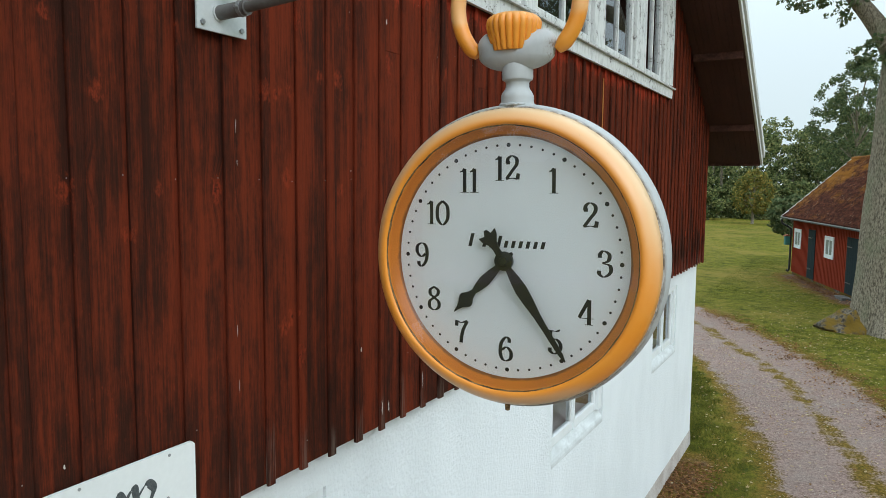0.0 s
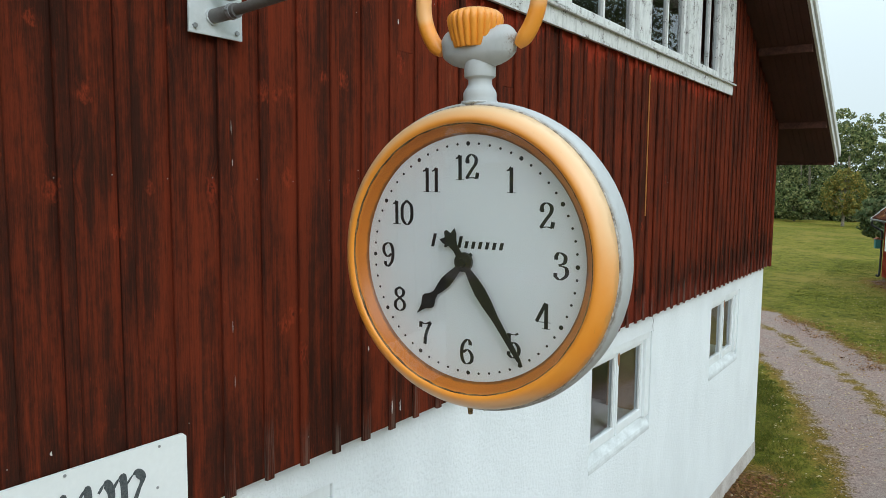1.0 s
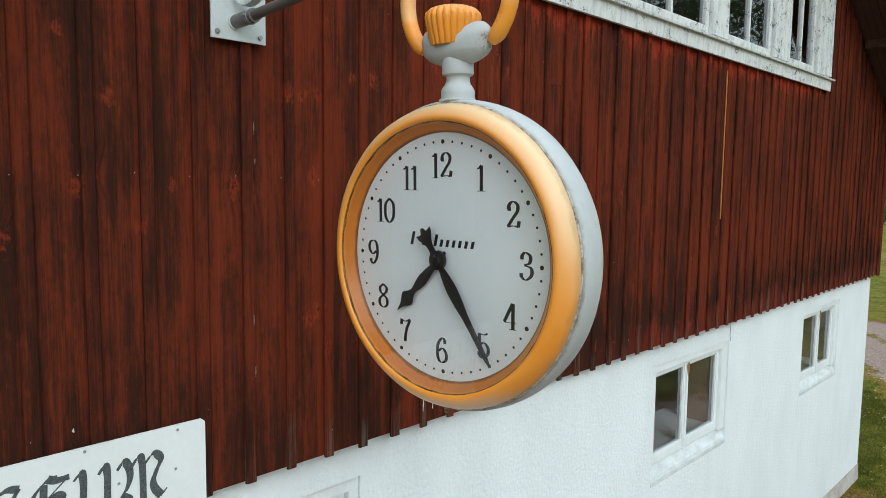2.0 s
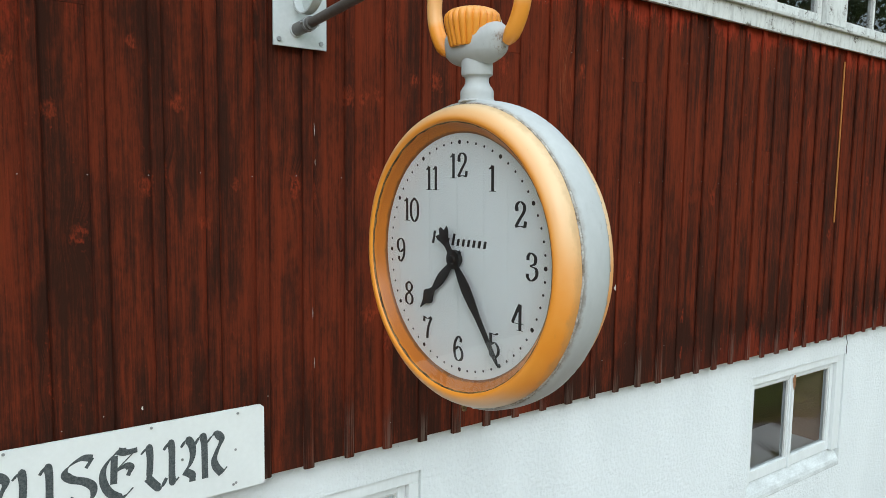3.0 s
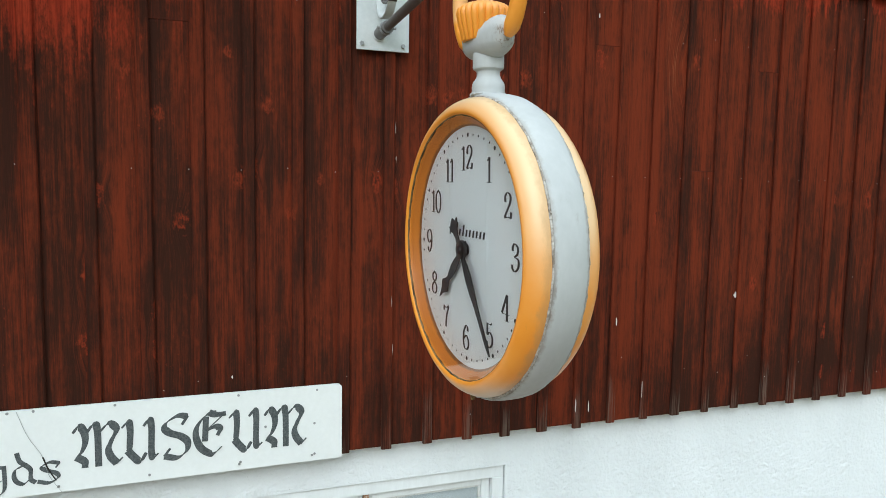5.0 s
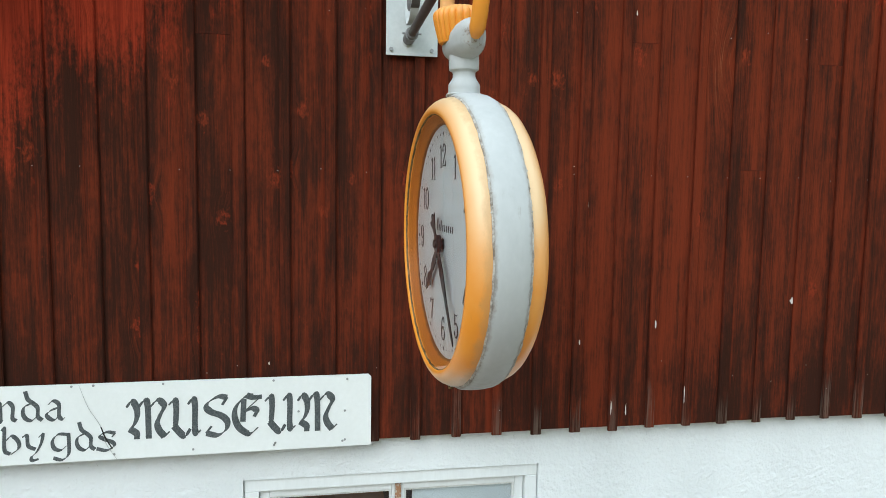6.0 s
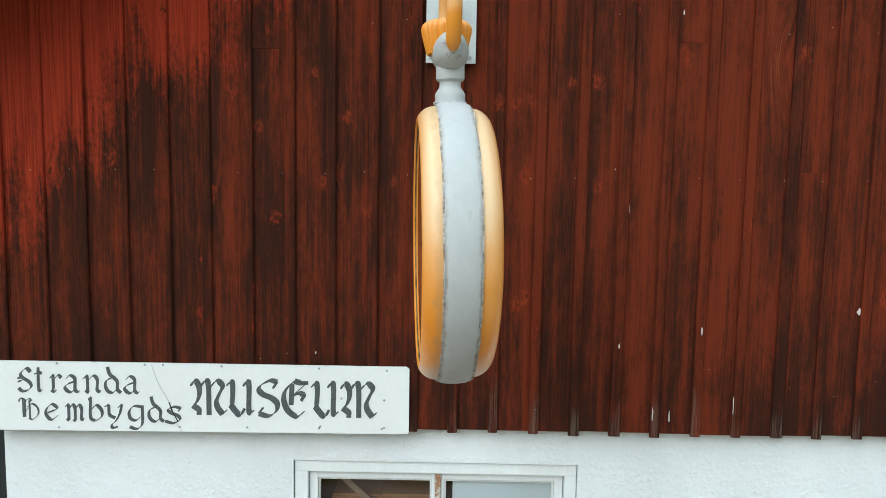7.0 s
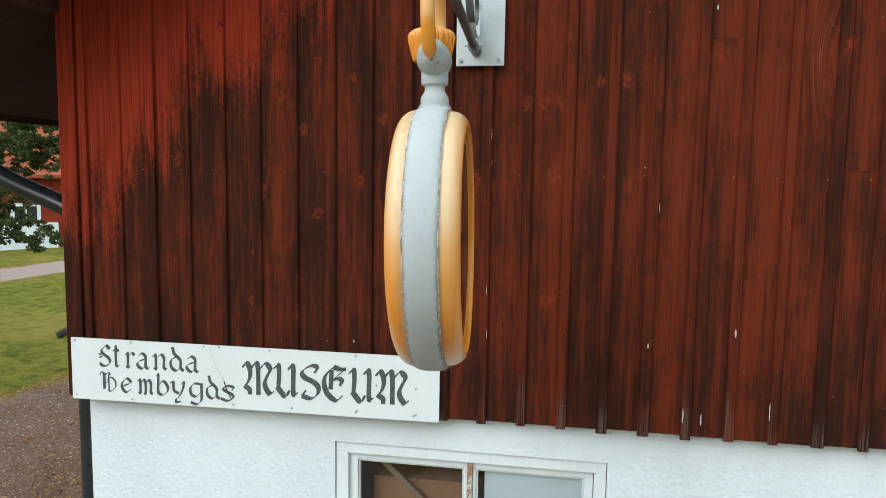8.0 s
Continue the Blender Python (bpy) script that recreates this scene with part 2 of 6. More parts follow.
def ochre_material():
    """Ochre enamel faded on the upper shoulder, with sky sheen painted in; paler foot."""
    k = Nodes("ochre_enamel")
    big, small, dirt = k.noise(5, (1, 1, 1), 5), k.noise(40, (1, 1, 1), 4), k.noise(26, (1, 1, 0.5), 7, 0.72)
    c = k.mix(k.span(big, 0.3, 0.7), (0.79, 0.272, 0.022), (0.82, 0.325, 0.040))
    x, z = k.axis(0), k.axis(2)
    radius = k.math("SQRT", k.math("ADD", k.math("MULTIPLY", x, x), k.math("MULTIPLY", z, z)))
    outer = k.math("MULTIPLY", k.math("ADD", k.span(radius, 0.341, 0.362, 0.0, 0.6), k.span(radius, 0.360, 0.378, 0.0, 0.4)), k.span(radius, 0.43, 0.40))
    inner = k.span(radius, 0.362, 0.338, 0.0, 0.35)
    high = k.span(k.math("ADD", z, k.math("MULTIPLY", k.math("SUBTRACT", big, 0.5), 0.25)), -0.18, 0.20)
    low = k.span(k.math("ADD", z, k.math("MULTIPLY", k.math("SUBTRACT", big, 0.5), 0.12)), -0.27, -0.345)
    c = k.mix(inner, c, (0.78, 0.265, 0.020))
    # the recess's shade put into the colour as a deeper orange
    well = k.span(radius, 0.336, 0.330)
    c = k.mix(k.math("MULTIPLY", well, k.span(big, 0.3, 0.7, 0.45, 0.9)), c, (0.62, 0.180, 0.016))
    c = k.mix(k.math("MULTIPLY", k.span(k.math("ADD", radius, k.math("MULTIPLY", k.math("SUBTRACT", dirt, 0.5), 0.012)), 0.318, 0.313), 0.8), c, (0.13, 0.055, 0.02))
    # sky sheen and fading mixed into one pale cream, by height
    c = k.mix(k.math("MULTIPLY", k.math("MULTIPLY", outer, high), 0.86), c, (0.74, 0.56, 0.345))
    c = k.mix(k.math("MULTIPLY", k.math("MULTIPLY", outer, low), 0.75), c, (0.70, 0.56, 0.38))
    # pale sheen on the upper crown and bow, put into the colour by height
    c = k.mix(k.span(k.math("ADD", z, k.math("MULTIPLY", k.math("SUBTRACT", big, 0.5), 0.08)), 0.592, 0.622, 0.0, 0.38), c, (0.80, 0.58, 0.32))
    c = k.mix(k.span(dirt, 0.64, 0.76, 0.0, 0.4), c, (0.34, 0.18, 0.06))
    edge = k.math("MULTIPLY", k.span(k.math("ADD", radius, k.math("MULTIPLY", k.math("SUBTRACT", dirt, 0.5), 0.016)), 0.376, 0.3825), k.span(radius, 0.43, 0.40))
    c = k.mix(k.math("MULTIPLY", edge, 0.45), c, (0.42, 0.26, 0.12))
    k.bump(k.math("ADD", small, k.math("MULTIPLY", big, 0.5)), 0.08, 0.002)
    return k.set(c, k.span(big, 0.3, 0.7, 0.34, 0.46))


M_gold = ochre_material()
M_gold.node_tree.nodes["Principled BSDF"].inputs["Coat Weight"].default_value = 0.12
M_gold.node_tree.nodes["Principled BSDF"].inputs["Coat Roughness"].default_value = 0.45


def grey_material():
    """Grey enamel with brush marks, thin rusty runs and brown stains."""
    k = Nodes("grey_enamel")
    big, small, runs = k.noise(7, (1, 1, 1), 6), k.noise(70, (1, 1, 0.4), 4), k.noise(55, (1, 1, 0.12), 6, 0.72)
    c = k.mix(k.span(k.math("ADD", k.math("MULTIPLY", big, 0.7), k.math("MULTIPLY", small, 0.3)), 0.3, 0.7), (0.42, 0.437, 0.442), (0.48, 0.498, 0.503))
    c = k.mix(k.span(runs, 0.64, 0.74, 0.0, 0.4), c, (0.28, 0.25, 0.22))
    x, y, z = k.axis(0), k.axis(1), k.axis(2)
    rim = k.math("MULTIPLY", k.span(k.math("ADD", k.math("ABSOLUTE", y), k.math("MULTIPLY", k.math("SUBTRACT", k.noise(30, (1, 1, 1), 6, 0.7), 0.5), 0.03)), 0.034, 0.044), k.span(z, 0.40, 0.36))
    c = k.mix(k.math("MULTIPLY", rim, k.span(z, 0.25, -0.15, 0.45, 0.8)), c, (0.285, 0.255, 0.225))
    grime = k.math("MULTIPLY", k.span(k.math("ADD", k.math("ABSOLUTE", y), k.math("MULTIPLY", k.math("SUBTRACT", k.noise(22, (1, 1, 0.35), 7, 0.75), 0.5), 0.05)), 0.041, 0.046), k.span(z, 0.05, -0.2, 0.0, 0.75))
    c = k.mix(grime, c, (0.115, 0.088, 0.062))
    foot = k.math("MULTIPLY", k.span(k.math("ADD", z, k.math("MULTIPLY", k.math("SUBTRACT", small, 0.5), 0.2)), -0.31, -0.385), 0.22)
    c = k.mix(foot, c, (0.22, 0.20, 0.165))
    c = k.mix(k.span(k.noise(9, (1, 1, 0.5), 7, 0.75), 0.62, 0.72, 0.0, 0.45), c, (0.24, 0.20, 0.155))
    # rust washed out of the holes that hold the bow
    ends = k.math("MULTIPLY", k.span(k.math("ABSOLUTE", x), 0.076, 0.098), k.math("MULTIPLY", k.span(z, 0.478, 0.505), k.span(z, 0.556, 0.535)))
    c = k.mix(k.math("MULTIPLY", ends, k.span(k.noise(85, (1, 1, 0.6), 6, 0.75), 0.50, 0.63, 0.04, 0.75)), c, (0.16, 0.088, 0.036))
    k.bump(k.math("ADD", small, k.math("MULTIPLY", big, 0.6)), 0.14, 0.003)
    k.b.inputs["Specular IOR Level"].default_value = 0.3
    return k.set(c, k.span(big, 0.3, 0.7, 0.46, 0.6))


M_grey = grey_material()
M_seam = worn("rough_seam", (0.20, 0.165, 0.13), (0.58, 0.555, 0.52), 0.8, 48, 180, bump=0.7, dist=0.005, spread=0.18)
M_rust = worn("dark_seal", (0.016, 0.014, 0.011), (0.34, 0.22, 0.10), 0.8, 22, 170, bump=0.6, dist=0.003, spread=0.2)
M_dial = worn("white_dial", (0.82, 0.855, 0.86), (0.85, 0.88, 0.885), 0.4, 3, 30, bump=0.02)
M_black = worn("black_paint", (0.010, 0.010, 0.010), (0.018, 0.018, 0.018), 0.38, 20, 90, bump=0.05)
M_galv = worn("pale_painted_steel", (0.55, 0.60, 0.61), (0.66, 0.70, 0.71), 0.45, 9, 70, bump=0.1, dist=0.002)
M_pipe = worn("weathered_pipe", (0.13, 0.125, 0.12), (0.20, 0.195, 0.19), 0.42, 12, 80, metal=0.3, bump=0.1)
M_bolt = worn("zinc_bolt", (0.40, 0.42, 0.43), (0.30, 0.31, 0.32), 0.4, 30, 90, metal=0.6)
M_gutter = worn("black_gutter", (0.016, 0.018, 0.020), (0.028, 0.030, 0.033), 0.32, 6, 60, bump=0.04)
M_sign = worn("sign_board", (0.80, 0.83, 0.825), (0.73, 0.76, 0.755), 0.5, 3, 60, bump=0.05)
M_letter = worn("letter_paint", (0.018, 0.027, 0.031), (0.125, 0.14, 0.143), 0.6, 130, 330, bump=0.2, spread=0.26)
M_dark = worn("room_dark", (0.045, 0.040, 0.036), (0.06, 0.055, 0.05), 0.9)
M_rawwood = worn("raw_wood", (0.34, 0.23, 0.15), (0.46, 0.34, 0.24), 0.7, 6, 60, (1, 0.1, 1))
M_carton = worn("brown_carton", (0.44, 0.22, 0.10), (0.52, 0.29, 0.15), 0.8)
M_blind = worn("pale_blind", (0.78, 0.82, 0.84), (0.81, 0.85, 0.87), 0.7)
M_falu = worn("falu_red", (0.19, 0.026, 0.012), (0.28, 0.046, 0.019), 0.85, 3, 40, (1, 1, 0.1))
M_door = worn("green_grey_door", (0.013, 0.023, 0.026), (0.020, 0.033, 0.036), 0.8, 3, 40, (1, 1, 0.1))
M_teal = worn("teal_box_paint", (0.03, 0.15, 0.14), (0.04, 0.19, 0.17), 0.5)
M_curtain = worn("dim_curtain", (0.17, 0.19, 0.16), (0.26, 0.28, 0.24), 0.8, 8, 40)
M_stone = worn("granite", (0.09, 0.085, 0.08), (0.25, 0.24, 0.225), 0.9, 5, 40, bump=0.6, dist=0.03)


def mossy(name, a, b, moss, lo, hi, scale=1.1):
    k = Nodes(name)
    big, fine = k.noise(scale, (1, 1, 1), 6, 0.65), k.noise(14, (1, 1, 1), 5)
    c = k.mix(k.span(fine, 0.35, 0.65), a, b)
    c = k.mix(k.span(k.math("ADD", k.math("MULTIPLY", big, 0.7), k.math("MULTIPLY", fine, 0.3)), lo, hi), c, moss)
    k.bump(fine, 0.8, 0.03)
    k.b.inputs["Specular IOR Level"].default_value = 0.08
    return k.set(c, 0.92)




def tile_material():
    """Old clay tiles: brown-red, yellow moss thickest towards the ridge, pale lichen specks."""
    k = Nodes("mossy_tiles")
    big, fine, speck = k.noise(1.1, (0.6, 1, 1), 6, 0.65), k.noise(13, (1, 0.6, 0.6), 5, 0.7), k.noise(17, (1, 0.28, 0.28), 4, 0.7)
    c = k.mix(k.span(fine, 0.35, 0.65), (0.030, 0.011, 0.008), (0.115, 0.040, 0.023))
    grown = k.math("ADD", k.math("MULTIPLY", big, 1.2), k.math("MULTIPLY", fine, 0.35))
    grown = k.math("ADD", grown, k.math("MULTIPLY", k.math("SUBTRACT", k.axis(2), 3.9), 0.10))
    grown = k.math("SUBTRACT", grown, k.math("MULTIPLY", k.math("SUBTRACT", k.axis(0), 2.5), 0.022))
    c = k.mix(k.span(grown, 0.68, 0.98, 0.0, 0.85), c, (0.26, 0.110, 0.017))
    c = k.mix(k.span(speck, 0.60, 0.68, 0.0, 0.6), c, (0.36, 0.25, 0.17))
    k.bump(fine, 0.8, 0.03)
    k.b.inputs["Specular IOR Level"].default_value = 0.1
    return k.set(c, 0.9)


M_mossroof = tile_material()
M_mossrock = mossy("mossy_rock", (0.050, 0.044, 0.037), (0.19, 0.175, 0.15), (0.150, 0.096, 0.018), 0.40, 0.53, 1.9)


def bark_material():
    k = Nodes("oak_bark")
    ridge, big, fine = k.noise(30, (1, 1, 0.33), 7, 0.74), k.noise(1.4, (1, 1, 0.6), 4), k.noise(48, (1, 1, 0.6), 4)
    c = k.mix(k.span(ridge, 0.38, 0.60), (0.092, 0.078, 0.058), (0.325, 0.283, 0.212))
    c = k.mix(k.span(big, 0.45, 0.7, 0, 0.5), c, (0.19, 0.21, 0.13))
    k.bump(k.math("ADD", ridge, k.math("MULTIPLY", fine, 0.3)), 0.7, 0.05)
    k.b.inputs["Specular IOR Level"].default_value = 0.1
    return k.set(c, 0.95)


M_bark = bark_material()


def leaf_material(name, tones):
    k = Nodes(name)
    r = k.island()
    c = k.mix(k.span(r, 0.0, 0.55), tones[0], tones[1])
    c = k.mix(k.span(r, 0.6, 1.0), c, tones[2])
    k.set(c, 0.7)
    k.b.inputs["Specular IOR Level"].default_value = 0.2
    t = k.add("ShaderNodeBsdfTranslucent")
    k.link(c, t.inputs["Color"])
    s = k.add("ShaderNodeMixShader", Fac=0.42)
    k.link(k.b.outputs[0], s.inputs[1])
    k.link(t.outputs[0], s.inputs[2])
    k.link(s.outputs[0], k.out.inputs["Surface"])
    return k.m


M_leaf = leaf_material("oak_leaves", ((0.065, 0.10, 0.045), (0.125, 0.165, 0.075), (0.20, 0.21, 0.095)))
M_yardleaf = leaf_material("yard_leaves", ((0.030, 0.045, 0.014), (0.085, 0.11, 0.035), (0.20, 0.20, 0.07)))
M_wood = leaf_material("wood_leaves", ((0.036, 0.056, 0.022), (0.165, 0.205, 0.078), (0.38, 0.37, 0.15)))
M_autumn = leaf_material("autumn_leaves", ((0.10, 0.13, 0.036), (0.23, 0.22, 0.058), (0.42, 0.29, 0.07)))
M_litter = leaf_material("fallen_leaves", ((0.30, 0.17, 0.07), (0.42, 0.32, 0.18), (0.55, 0.46, 0.30)))
M_brownlitter = leaf_material("brown_fallen_leaves", ((0.11, 0.052, 0.022), (0.24, 0.115, 0.045), (0.40, 0.22, 0.10)))
M_pebble = leaf_material("loose_pebbles", ((0.21, 0.150, 0.130), (0.39, 0.30, 0.265), (0.60, 0.54, 0.49)))
M_blade = leaf_material("grass_blades", ((0.050, 0.075, 0.009), (0.115, 0.135, 0.018), (0.23, 0.185, 0.035)))


def glass_material(name, tint, ior):
    k = Nodes(name)
    f = k.add("ShaderNodeFresnel", IOR=ior)
    clear = k.add("ShaderNodeBsdfTransparent", Color=(*tint, 1))
    gloss = k.add("ShaderNodeBsdfGlossy", Color=(0.95, 0.97, 1, 1), Roughness=0.012)
    s = k.add("ShaderNodeMixShader")
    k.link(f.outputs[0], s.inputs[0])
    k.link(clear.outputs[0], s.inputs[1])
    k.link(gloss.outputs[0], s.inputs[2])
    k.link(s.outputs[0], k.out.inputs["Surface"])
    return k.m


M_glass = glass_material("window_glass", (0.80, 0.85, 0.84), 1.9)
M_clockglass = glass_material("clock_glass", (0.98, 0.985, 0.985), 1.58)


def ground_material():
    k = Nodes("lawn_and_gravel")
    g = k.t.nodes.new("ShaderNodeAttribute")
    g.attribute_name = "gravel"
    big, mid, fine = k.noise(0.22, (1, 1, 1), 5, 0.6), k.noise(1.6, (1, 1, 1), 6, 0.7), k.noise(24, (1, 1, 1), 5, 0.7)
    tuft = k.noise(7, (1, 0.55, 1), 5, 0.75)
    lawn = k.mix(k.span(k.math("ADD", k.math("MULTIPLY", fine, 0.25), k.math("ADD", k.math("MULTIPLY", tuft, 0.45), k.math("MULTIPLY", mid, 0.3))), 0.38, 0.60), (0.035, 0.048, 0.006), (0.170, 0.165, 0.017))
    lawn = k.mix(k.span(k.math("ADD", k.math("MULTIPLY", big, 0.6), k.math("MULTIPLY", mid, 0.4)), 0.42, 0.66), lawn, (0.205, 0.160, 0.034))
    grit = k.mix(k.span(fine, 0.3, 0.7), (0.190, 0.130, 0.111), (0.415, 0.305, 0.266))
    grit = k.mix(k.span(mid, 0.42, 0.68, 0.0, 0.7), grit, k.mix(k.span(k.noise(70, (1, 1, 1), 4, 0.7), 0.38, 0.62), (0.19, 0.150, 0.130), (0.40, 0.335, 0.300)))
    e = k.t.nodes.new("ShaderNodeAttribute")
    e.attribute_name = "earth"
    grit = k.mix(e.outputs["Fac"], grit, k.mix(k.span(fine, 0.3, 0.7), (0.092, 0.053, 0.040), (0.225, 0.140, 0.106)))
    m = k.math("ADD", g.outputs["Fac"], k.math("MULTIPLY", k.math("SUBTRACT", mid, 0.5), 1.1))
    m = k.math("ADD", m, k.math("MULTIPLY", k.math("SUBTRACT", fine, 0.5), 0.5))
    lawn = k.mix(k.span(m, 0.06, 0.36, 0.0, 0.8), lawn, k.mix(k.span(fine, 0.35, 0.65), (0.090, 0.056, 0.012), (0.27, 0.165, 0.036)))
    k.bump(fine, 0.9, 0.05)
    k.b.inputs["Specular IOR Level"].default_value = 0.08
    return k.set(k.mix(k.span(m, 0.38, 0.58), lawn, grit), 0.95)


M_ground = ground_material()

# ---- mesh helpers ----


def mesh_object(name, verts, faces, material, parent=None, smooth=False):
    me = bpy.data.meshes.new(name)
    me.from_pydata(verts, [], faces)
    me.materials.append(material)
    if smooth:
        me.polygons.foreach_set("use_smooth", [True] * len(me.polygons))
    me.update()
    ob = new(name, me)
    ob.parent = parent
    return ob


def part(name, bm, material, parent=None, label="", smooth=False):
    """Links a bmesh as one object under a thing or a part."""
    bmesh.ops.recalc_face_normals(bm, faces=bm.faces)
    me = bpy.data.meshes.new(name)
    bm.to_mesh(me)
    bm.free()
    me.materials.append(material)
    if smooth:
        me.polygons.foreach_set("use_smooth", [True] * len(me.polygons))
        me.set_sharp_from_angle(angle=radians(38))
    ob = new(name, me)
    ob.parent = parent
    if label:
        ob["label"] = label
    return ob


def empty(name, m, label, category, group="", kind=""):
    ob = new(name)
    ob.empty_display_size = 0.1
    ob.matrix_world = m
    return tagged(ob, label, category, group, kind)


def box(bm, x0, x1, y0, y1, z0, z1, bevel=0.0):
    made = bmesh.ops.create_cube(bm, size=1)["verts"]
    for v in made:
        v.co = Vector(((x0 + x1) / 2 + v.co.x * (x1 - x0), (y0 + y1) / 2 + v.co.y * (y1 - y0), (z0 + z1) / 2 + v.co.z * (z1 - z0)))
    if bevel:
        edges = {e for v in made for e in v.link_edges}
        bmesh.ops.bevel(bm, geom=list(edges), offset=bevel, segments=2, affect="EDGES", profile=0.6)


def boxed(*args, **kw):
    bm = bmesh.new()
    box(bm, *args, **kw)
    return bm


def prism(bm, outline, axis, lo, hi):
    """Extrudes an outline of pairs along x (pairs are y, z), y (x, z) or z (x, y)."""
    put = {"x": lambda a, b, c: (c, a, b), "y": lambda a, b, c: (a, c, b), "z": lambda a, b, c: (a, b, c)}[axis]
    a = [bm.verts.new(put(u, v, lo)) for u, v in outline]
    b = [bm.verts.new(put(u, v, hi)) for u, v in outline]
    n = len(outline)
    bm.faces.new(a)
    bm.faces.new(b[::-1])
    for i in range(n):
        bm.faces.new((a[i], b[i], b[(i + 1) % n], a[(i + 1) % n]))


def tube(bm, points, radii, sides=16, caps=True):
    """A round pipe along points; radii is one number or one a point."""
    pts = [Vector(p) for p in points]
    if isinstance(radii, (int, float)):
        radii = [radii] * len(pts)
    rings = []
    across = None
    for i, p in enumerate(pts):
        d = (pts[min(i + 1, len(pts) - 1)] - pts[max(i - 1, 0)]).normalized()
        if across is None:
            across = d.orthogonal().normalized()
        across = (across - d * across.dot(d)).normalized()
        other = d.cross(across)
        rings.append([bm.verts.new(p + radii[i] * (math.cos(a) * across + math.sin(a) * other)) for a in (2 * math.pi * k / sides for k in range(sides))])
    for a, b in zip(rings, rings[1:]):
        for k in range(sides):
            bm.faces.new((a[k], a[(k + 1) % sides], b[(k + 1) % sides], b[k]))
    if caps:
        bm.faces.new(rings[0][::-1])
        bm.faces.new(rings[-1])


def lathe(bm, profile, axis="z", steps=48, close=False):
    """Turns (radius, height) pairs round an axis."""
    rings = []
    for r, h in profile:
        ring = []
        for k in range(steps):
            a = 2 * math.pi * k / steps
            c, s = r * math.cos(a), r * math.sin(a)
            ring.append(bm.verts.new((c, s, h) if axis == "z" else (c, h, s)))
        rings.append(ring)
    pairs = list(zip(rings, rings[1:])) + ([(rings[-1], rings[0])] if close else [])
    for a, b in pairs:
        for k in range(steps):
            bm.faces.new((a[k], a[(k + 1) % steps], b[(k + 1) % steps], b[k]))
    if not close:
        for ring, r in ((rings[0], profile[0][0]), (rings[-1], profile[-1][0])):
            if r > 1e-6:
                bm.faces.new(ring)


def glide(points, n=8):
    """A smooth line through points."""
    p = [Vector(q) for q in points]
    p = [2 * p[0] - p[1]] + p + [2 * p[-1] - p[-2]]
    out = []
    for i in range(1, len(p) - 2):
        for k in range(n):
            t = k / n
            a, b, c, d = p[i - 1:i + 3]
            out.append(0.5 * (2 * b + (c - a) * t + (2 * a - 5 * b + 4 * c - d) * t * t + (3 * b - a - 3 * c + d) * t ** 3))
    return out + [p[-2]]


def pen(bm, strokes, width, angle, thin, place, soft=True, depth=0.00012):
    """Broad-nib lettering: each stroke is a line of (u, v) pairs; place(u, v, lift) gives the point on the surface."""
    d = Vector((math.cos(radians(angle)), math.sin(radians(angle))))
    for lift, line in enumerate(strokes):
        pts = glide([(*q, 0) for q in line], 7) if soft and len(line) > 2 else [Vector((*q, 0)) for q in line]
        pairs = []
        for i, p in enumerate(pts):
            t = pts[min(i + 1, len(pts) - 1)] - pts[max(i - 1, 0)]
            n = Vector((-t.y, t.x)).normalized()
            h = (thin + width * abs(n.dot(d))) / 2
            pairs.append([bm.verts.new(place(p.x + s * h * n.x, p.y + s * h * n.y, lift * depth + i * 0.000006)) for s in (-1, 1)])
        for a, b in zip(pairs, pairs[1:]):
            bm.faces.new((a[0], b[0], b[1], a[1]))


def scatter_leaves(name, clumps, count, size, material, parent=None, seed=1, flat=0.0):
    """Many small leaf faces in clumps (x, y, z, radius, squash)."""
    rng = np.random.default_rng(seed)
    c = np.array(clumps, dtype=float)
    weight = c[:, 3] ** 2
    pick = rng.choice(len(c), count, p=weight / weight.sum())
    d = rng.normal(size=(count, 3))
    d /= np.linalg.norm(d, axis=1)[:, None]
    r = c[pick, 3] * rng.uniform(0.35, 1.0, count) ** 0.6 * rng.uniform(0.85, 1.12, count)
    p = c[pick, :3] + d * r[:, None] * np.stack([np.ones(count), np.ones(count), c[pick, 4]], 1)
    u = rng.normal(size=(count, 3))
    u[:, 2] *= 1 - flat
    u /= np.linalg.norm(u, axis=1)[:, None]
    w = np.cross(u, rng.normal(size=(count, 3)) * [1 - flat, 1 - flat, 1] + [0, 0, flat])
    w /= np.linalg.norm(w, axis=1)[:, None]
    s = size * rng.uniform(0.6, 1.4, count)[:, None]
    v = np.stack([p - u * s, p + w * s * 0.55, p + u * s, p - w * s * 0.55], 1).reshape(-1, 3)
    me = bpy.data.meshes.new(name)
    me.vertices.add(len(v))
    me.vertices.foreach_set("co", v.ravel())
    me.loops.add(len(v))
    me.loops.foreach_set("vertex_index", np.arange(len(v), dtype=np.int32))
    me.polygons.add(count)
    me.polygons.foreach_set("loop_start", np.arange(0, len(v), 4, dtype=np.int32))
    me.update(calc_edges=True)
    me.materials.append(material)
    ob = new(name, me)
    ob.parent = parent
    return ob

# ---- the museum building: gable wall in the plane x = 0, its yard towards +x ----
Y0, Y1 = -1.92, 9.34          # corners of the boarded storey
RIDGE = (Y0 + Y1) / 2
SLOPE = 0.57
WOOD, EAVE = 2.755, 4.72      # foot of the boards, soffit at the corners
BAND = (0.52, 6.72, 4.90, 5.92)   # upper row of windows: y, y, z, z
PITCH = 0.1815


